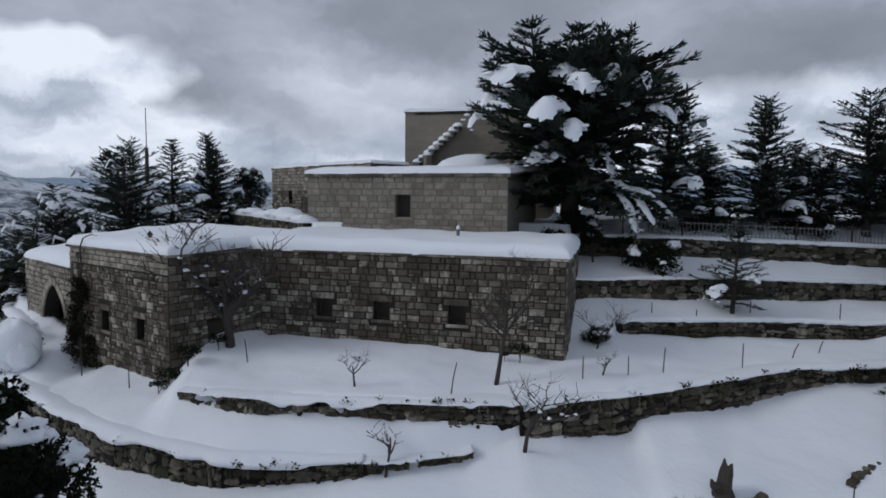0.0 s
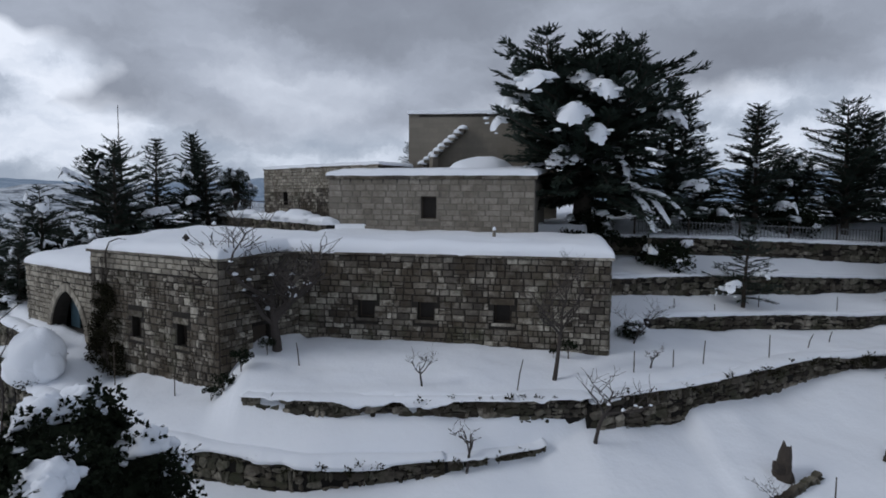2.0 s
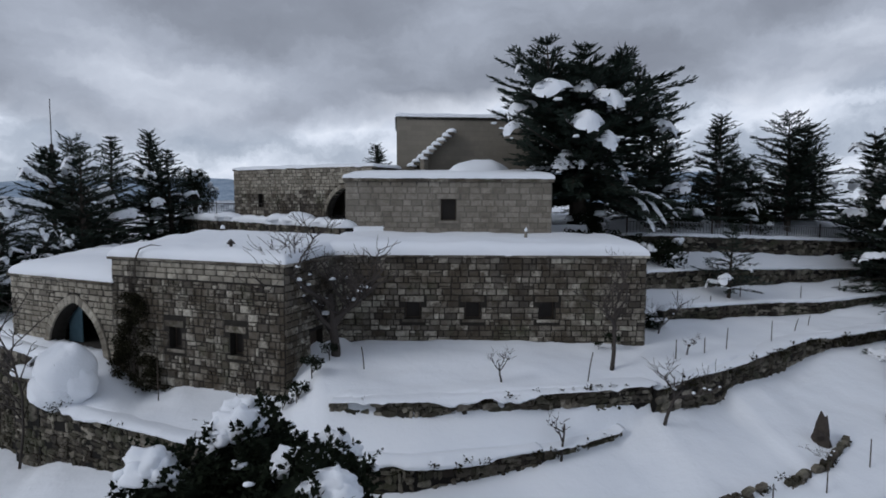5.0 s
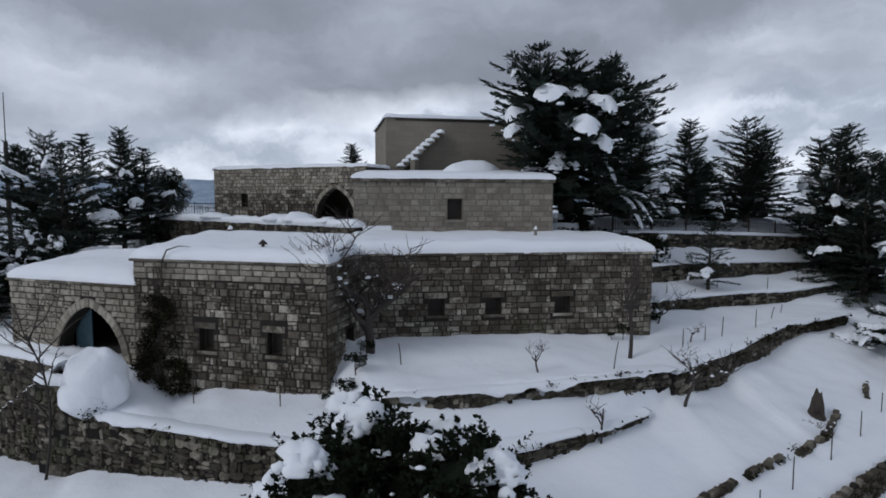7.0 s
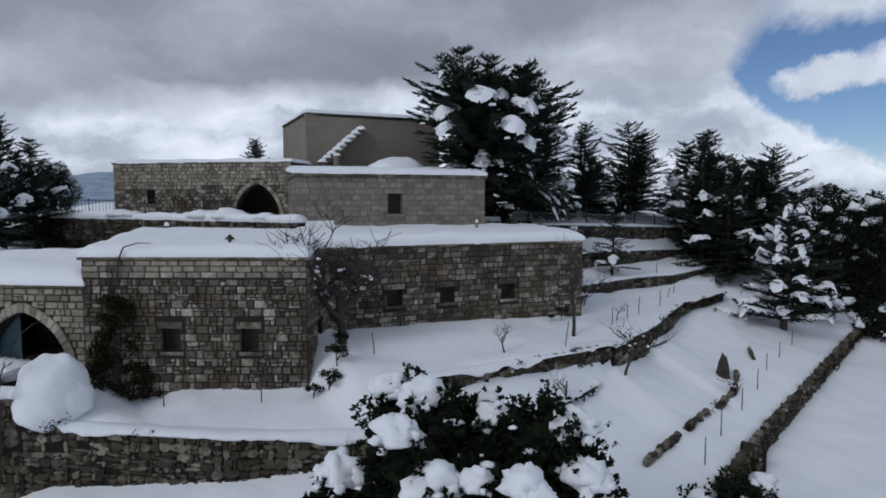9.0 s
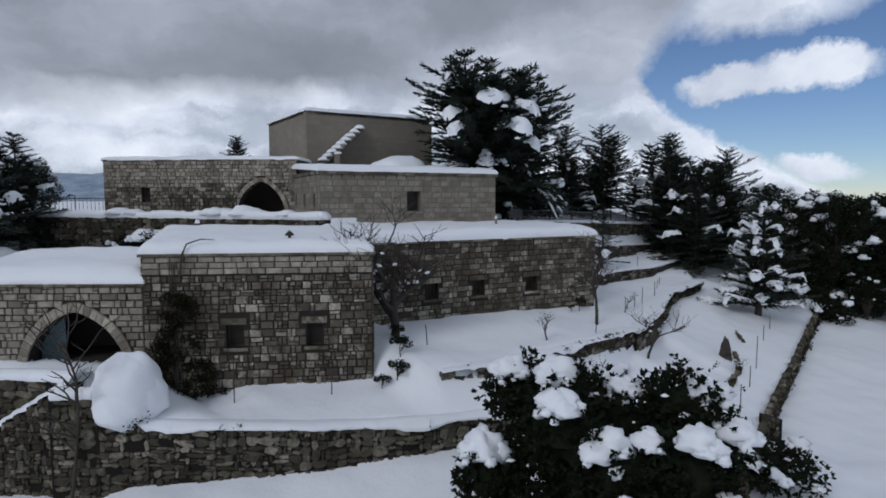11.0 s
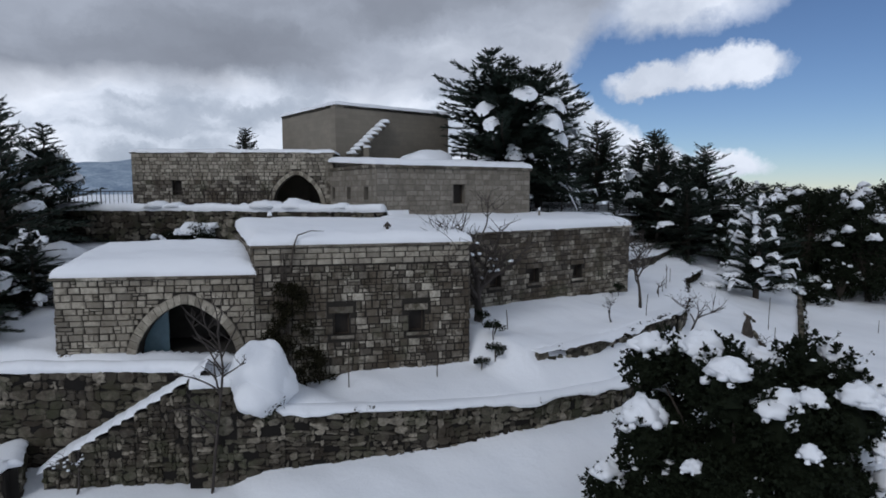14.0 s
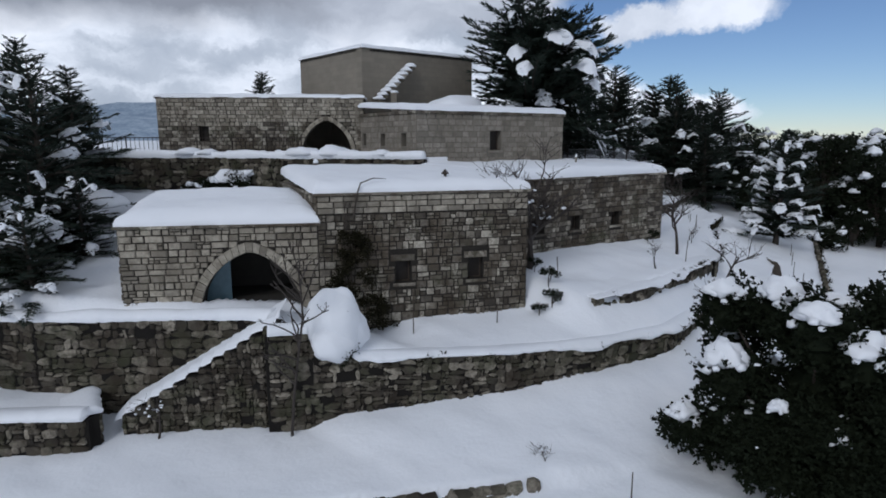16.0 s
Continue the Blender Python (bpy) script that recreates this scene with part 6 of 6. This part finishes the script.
def bare_tree(name, seed, base, height, spread, lean=(0, 0), r0=0.1, levels=4, label="", group="", snow=True, first=0.35, kids=3, up=0.55, kids0=None, low=0.55):
    """A leafless tree: branching tapered limbs, with bits of snow in the forks."""
    rs = random.Random(seed)
    trunk, twigs, sn = Buf(), Buf(), Buf()

    def grow(p, d, length, r, level):
        n = 4
        pts, q = [Vector(p)], Vector(p)
        for i in range(n):
            g = 0.2 if level == 0 else 0.36
            d = (d + Vector((rs.uniform(-g, g), rs.uniform(-g, g), rs.uniform(-.1, .2)))).normalized()
            q = q + d * length / n
            pts.append(q.copy())
        radii = [r * (1 - 0.5 * i / n) for i in range(n + 1)]
        (trunk if level == 0 else twigs).tube([tuple(v) for v in pts], radii, 7 if level == 0 else (5 if level == 1 else 3), level < 2)
        if snow and level in (1, 2) and rs.random() < 0.85:
            v = pts[rs.randint(1, 3)]
            lump(sn, (v.x, v.y, v.z + r), (0.035 + r, 0.035 + r, 0.03 + r * 0.7), seed + level + v.x, 4, 7, 0.4, 0.3)
        if level >= levels:
            return
        for k in range(kids + 1 if level > 0 else (kids0 or kids)):
            t = rs.uniform(0.35, 1.0) if level else rs.uniform(low, 1.0)
            i = min(n - 1, int(t * n))
            s = pts[i] + (pts[i + 1] - pts[i]) * (t * n - i)
            a = rs.uniform(0, 2 * math.pi)
            nd = (d * 0.55 + Vector((math.cos(a), math.sin(a), rs.uniform(0.0, up)))).normalized()
            grow(s, nd, length * rs.uniform(0.55, 0.88) * spread, radii[i] * (0.8 if level < 2 else 0.68), level + 1)

    grow((0, 0, -0.2), Vector((lean[0], lean[1], 1)).normalized(), height * first + 0.2, r0, 0)
    e = plant(name, [("trunk", trunk, GREYBARK, True), ("branchwood", twigs, GREYBARK, False), ("snow_load", sn, SNOW, True)], label, "tree", group)
    e.matrix_basis = pose(*base, 0, 0, rs.uniform(0, 1))
    return e


bare_tree("bare_tree", 91, (-7.81, 22.31, 1.35), 5.8, 1.0, (0.16, -0.05), 0.2, 4, "gnarled leafless tree beside the wing with snow in its forks", first=0.42, kids=3, up=0.6, kids0=5, low=0.3)
bare_tree("bare_tree", 92, (1.76, 19.4, 1.2), 4.9, 0.85, (0.2, 0.08), 0.085, 4, "slim leafless tree before the long house", first=0.4, kids=3, up=0.8, kids0=5, low=0.35, snow=False)
bare_tree("bare_tree", 93, (-18.55, 24.1, -2.1), 5.2, 0.36, (-0.03, 0.02), 0.05, 3, "thin leafless tree at the garden steps", first=1.0, kids=2, up=0.6, snow=False, kids0=20, low=0.3)
bare_tree("sapling", 94, (2.4, 17.2, ground(2.4, 17.2) - 0.05), 3.1, 0.95, (0.08, 0), 0.07, 3, "leafless sapling in the snow", "saplings", first=0.45, kids=3)
bare_tree("sapling", 95, (-1.59, 16.75, ground(-1.59, 16.75) - 0.05), 2.0, 0.8, (0.05, 0), 0.05, 2, "small leafless sapling below a terrace wall", "saplings", first=0.6)
bare_tree("sapling", 96, (-2.73, 18.81, 1.2), 1.45, 0.9, (0, 0), 0.04, 3, "small leafless sapling on the terrace", "saplings", first=0.4)
bare_tree("sapling", 97, (5.3, 19.9, 1.2), 1.2, 0.9, (0.3, 0), 0.04, 3, "thin twiggy sapling on the terrace", "saplings", first=0.4)
bare_tree("sapling", 98, (5.6, 22.3, 1.4), 2.2, 1.0, (0.5, -0.2), 0.045, 3, "leaning thorny branch by the house corner", "saplings", first=0.4)
bare_tree("sapling", 99, (-21.2, 27.2, -2.1), 1.4, 0.9, (0.2, 0), 0.04, 3, "thin twigs at the foot of the steps", "saplings", first=0.5)
bare_tree("sapling", 100, (6.6, 14.8, -1.6), 1.3, 0.8, (0, 0), 0.03, 3, "thin bare sapling by field stones", "saplings", first=0.5)
bare_tree("sapling", 101, (-14.9, 17.4, -2.6), 0.9, 1.0, (0, 0), 0.03, 3, "thin twigs over a low wall", "saplings", first=0.4)


def wall_weeds(pts, seed, every, size, out, label):
    """Dark tufts of dead weeds and ivy along the brow of a wall."""
    rs = random.Random(seed)
    b = Buf()
    for p in walk_line(pts, every):
        if rs.random() < 0.45 or p[2] - p[3] < 0.1:
            continue
        q = Vector((p[0] + rs.uniform(-.15, .15), p[1] - out + rs.uniform(-.08, .08), p[2] + rs.uniform(-0.22, 0.06)))
        r = size * rs.uniform(0.5, 1.3)
        for k in range(26):
            d = Vector((rs.gauss(0, 1.2), rs.gauss(0, 0.8) - 0.3, rs.gauss(0, 0.6) - 0.05)).normalized()
            kite(b, q + d * r * rs.uniform(0, 0.8), (d + Vector((rs.gauss(0, .6), rs.gauss(0, .6), rs.gauss(0, .5)))).normalized(), Vector((rs.gauss(0, 1), rs.gauss(0, 1), 1)), r * rs.uniform(0.4, 0.9), r * rs.uniform(0.1, 0.22))
    lone("weeds", b, CREEPER, label, "plant", "", "stuff")


wall_weeds(stretch(ROW, -8.3, 2.3), 201, 0.22, 0.16, 0.24, "dark dead weeds along a buried row of stones")
wall_weeds(stretch(MID, -16.0, 0.6), 202, 0.3, 0.16, 0.4, "dark moss and weeds on the brow of the front wall")
wall_weeds(stretch(MID, 2.4, 18.0), 203, 0.26, 0.2, 0.42, "dark weeds and ivy on the garden terrace wall")
wall_weeds(stretch(LOW, -2.0, 24.0), 204, 0.26, 0.18, 0.34, "dark weeds along the lower field wall")
wall_weeds([(x, y, ground(x, y) + 0.22, ground(x, y) - 0.1) for x, y in ((-1.3, 13.6), (2.4, 14.25), (4.0, 14.6), (6.9, 15.05), (8.7, 15.95))], 205, 0.25, 0.13, 0.2, "dark weeds among field stones")


# ---- posts, fences, rails ----
def stake(x, y, h, lean=(0, 0), r=0.021, z=None):
    z = ground(x, y) if z is None else z
    b = Buf()
    b.tube([(x, y, z - 0.3), (x + lean[0] * 0.5, y + lean[1] * 0.5, z + h * 0.5), (x + lean[0], y + lean[1], z + h)], [r, r * 0.95, r * 0.8], 7)
    lone("stake", b, WOOD, "thin dark stake standing in the snow", "post", "garden stakes")


for s in ((0.26, 18.5, 0.95, (0.2, 0)), (4.6, 19.6, 0.8), (7.45, 20.28, 0.95, (0.06, 0)), (10.59, 21.21, 0.85), (6.2, 20.0, 0.7), (12.9, 22.3, 0.5, (0.35, 0.1)), (14.2, 22.8, 0.45, (0.25, 0.1)),
          (-13.9, 23.2, 1.5), (-11.2, 21.5, 0.75), (-9.3, 20.3, 0.5), (-6.9, 21.4, 0.7, (-0.1, 0)),
          (0.9, 12.7, 1.0), (3.3, 13.5, 1.0), (5.9, 14.1, 1.0), (8.3, 14.7, 0.95), (10.9, 15.6, 0.8), (13.2, 16.1, 0.8), (15.6, 16.6, 0.8), (-14.7, 14.8, 1.0),
          (8.6, 24.9, 0.5), (13.2, 26.0, 0.45), (17.0, 25.9, 0.6), (20.4, 26.6, 0.6), (10.4, 24.8, 0.4)):
    stake(*s)
for k in range(6):
    stake(9.2 + 2.0 * k, 7.4 + 0.75 * k, 0.75, (0.05, 0), 0.02)


def grove_fence():
    e = thing("iron_fence", (14.0, 29.6, 5.2), "thin grey railing fence along the grove", "fence")
    pts = walk_line([(8.6, 29.35, 0, 0), (11.1, 29.45, 0, 0), (20, 29.95, 0, 0), (26.5, 30.7, 0, 0)], 0.2)
    for i, p in enumerate(pts):
        z = float(interp(p[0], STEP_F, 2)) + 0.1
        b = Buf()
        if i % 14 == 0:
            b.box((p[0], p[1], z + 0.4), (0.07, 0.07, 1.0))
            part("post", b, IRON, e)
        else:
            b.box((p[0], p[1], z + 0.37), (0.022, 0.022, 0.72))
            part("picket", b, GREYMETAL, e)
    for dz in (0.12, 0.66):
        b = Buf()
        b.tube([(p[0], p[1], float(interp(p[0], STEP_F, 2)) + 0.1 + dz) for p in pts[::6]], [0.02] * len(pts[::6]), 5)
        part("rail", b, GREYMETAL, e)


def court_railing():
    e = thing("court_railing", (-11.0, 42.6, 5.9), "black iron railing along the upper court", "railing")
    pts = walk_line([(-16.2, 48.2, 0, 0), (-13.6, 45.4, 0, 0), (-6.6, 38.0, 0, 0)], 0.24)
    for i, p in enumerate(pts):
        b = Buf()
        big = i % 8 == 0
        b.box((p[0], p[1], 6.38), (0.05 if big else 0.022,) * 2 + (1.15 if big else 1.0,))
        part("post" if big else "picket", b, IRON, e)
    for z in (6.1, 6.84):
        b = Buf()
        b.tube([(p[0], p[1], z) for p in (pts[0], pts[len(pts) // 3], pts[-1])], [0.025] * 3, 6)
        part("rail", b, IRON, e)


grove_fence()
court_railing()


# ---- roof fittings and small things ----
def vent(x, y, z):
    e = thing("roof_vent", (x, y, z), "small dark metal vent hood on the snowy roof", "vent")
    b = Buf(); b.tube([(x, y, z - 0.4), (x, y, z + 0.12)], [0.06, 0.06], 8); part("pipe", b, IRON, e)
    b = Buf(); b.tube([(x, y, z + 0.08), (x, y, z + 0.12), (x, y, z + 0.27)], [0.17, 0.16, 0.01], 4); part("hood", b, IRON, e)


def chimney(x, y, z0, z1, w, label):
    e = thing("chimney", (x, y, z0), label, "chimney", "roof chimneys")
    b = Buf(); b.box((x, y, (z0 + z1) / 2), (w, w, z1 - z0), 0.5); part("shaft", b, FINE, e)
    b = Buf(); b.box((x, y, z1 + 0.03), (w * 1.25, w * 1.25, 0.06), 0.5); part("cap", b, ASHLAR, e)
    s = Buf(); lump(s, (x, y, z1 + 0.07), (w * 0.7, w * 0.7, 0.16), x, 8, 12, 0.2, 0.1)
    lone("chimney_snow", s, SNOW, "round cap of snow on a chimney", "snow", "", "stuff", True)


vent(-11.4, 23.8, 5.42)
chimney(-12.1, 30.4, 4.9, 5.7, 0.16, "thin flue pipe chimney at the back of the wing roof")
chimney(-0.95, 36.3, 7.9, 9.5, 0.36, "small pale chimney before the tower")
chimney(0.6, 24.6, 5.2, 5.75, 0.1, "short pipe stub in the long roof's snow")
b = Buf()
lump(b, (1.5, 33.4, 8.3), (2.0, 1.8, 1.15), 3.0, 14, 28, 0.12, 0.2)
lone("roof_snow", b, SNOW, "dome of the upper house rounded with snow", "snow", "", "stuff", True)
b = Buf()
rs0 = random.Random(7)
for k in range(9):
    t = 0.25 + 0.7 * k / 9
    x, y = UT_B[0] + (UT_A[0] - UT_B[0]) * t + rs0.uniform(-.1, .5), UT_B[1] + (UT_A[1] - UT_B[1]) * t + rs0.uniform(0, .5)
    r = rs0.uniform(0.25, 0.6)
    lump(b, (x, y, 6.0), (r * 1.5, r * 1.5, r * 0.7), k * 3.1, 8, 14, 0.35, 0.1)
lone("wall_snow", b, SNOW, "mounds of snow piled on the court parapet", "snow", "", "stuff", True)
b = Buf()
lump(b, (-11.7, 37.4, 4.75), (0.95, 0.8, 0.55), 2.0, 10, 18, 0.35, 0.3)
lump(b, (-18.4, 37.4, 4.0), (1.1, 0.9, 0.6), 8.0, 10, 18, 0.4, 0.3)
lone("bush_snow", b, SNOW, "snow mounds on bushes under the court wall", "snow", "", "stuff", True)


def stump():
    e = thing("tree_stump", (7.6, 15.9, -1.1), "broken dark tree stump standing in the snow", "stump")

    def rough(pts, radii, sides, seed, torn):
        pts = [(x - 0.4, y, z * 0.8 + 0.36) for x, y, z in pts]
        b = Buf()
        b.tube(pts, radii, sides)
        zt = pts[-1][2]
        out = []
        for v in b.v:
            v = Vector(v)
            c = Vector((pts[0][0], pts[0][1], v.z))
            k = 1 + 0.3 * noise.noise(Vector((v.x * 5, v.y * 5, v.z * 1.5 + seed))) + 0.14 * noise.noise(v * 11)
            q = c + (v - c) * k
            if v.z > zt - 0.12:
                q.z += torn * noise.noise(Vector((v.x * 6, v.y * 6, seed)))
            out.append(tuple(q))
        b.v = out
        return b

    part("trunk", rough([(7.97, 15.9, -1.75), (7.98, 15.9, -1.45), (8.0, 15.9, -1.25), (8.03, 15.9, -1.0), (8.06, 15.92, -0.75), (8.12, 15.95, -0.52)], [0.36, 0.27, 0.22, 0.21, 0.19, 0.12], 15, 1.0, 0.4), BARK, e)
    part("root", rough([(8.0, 15.88, -1.4), (7.82, 15.8, -1.2), (7.66, 15.74, -1.08), (7.56, 15.7, -0.92)], [0.2, 0.15, 0.11, 0.05], 10, 4.0, 0.1), BARK, e)


stump()


def antenna():
    e = thing("radio_mast", (-25.7, 53.5, -2.0), "thin dark radio mast behind the trees", "mast")
    z = ground(-25.7, 53.5)
    b = Buf(); b.tube([(-25.7, 53.5, z - 0.5), (-25.7, 53.5, 9.0), (-25.7, 53.5, 11.2)], [0.16, 0.16, 0.14], 8); part("pole", b, IRON, e)
    b = Buf(); b.tube([(-25.7, 53.5, 11.2), (-25.7, 53.5, 14.6)], [0.045, 0.03], 6); part("aerial", b, IRON, e)


antenna()
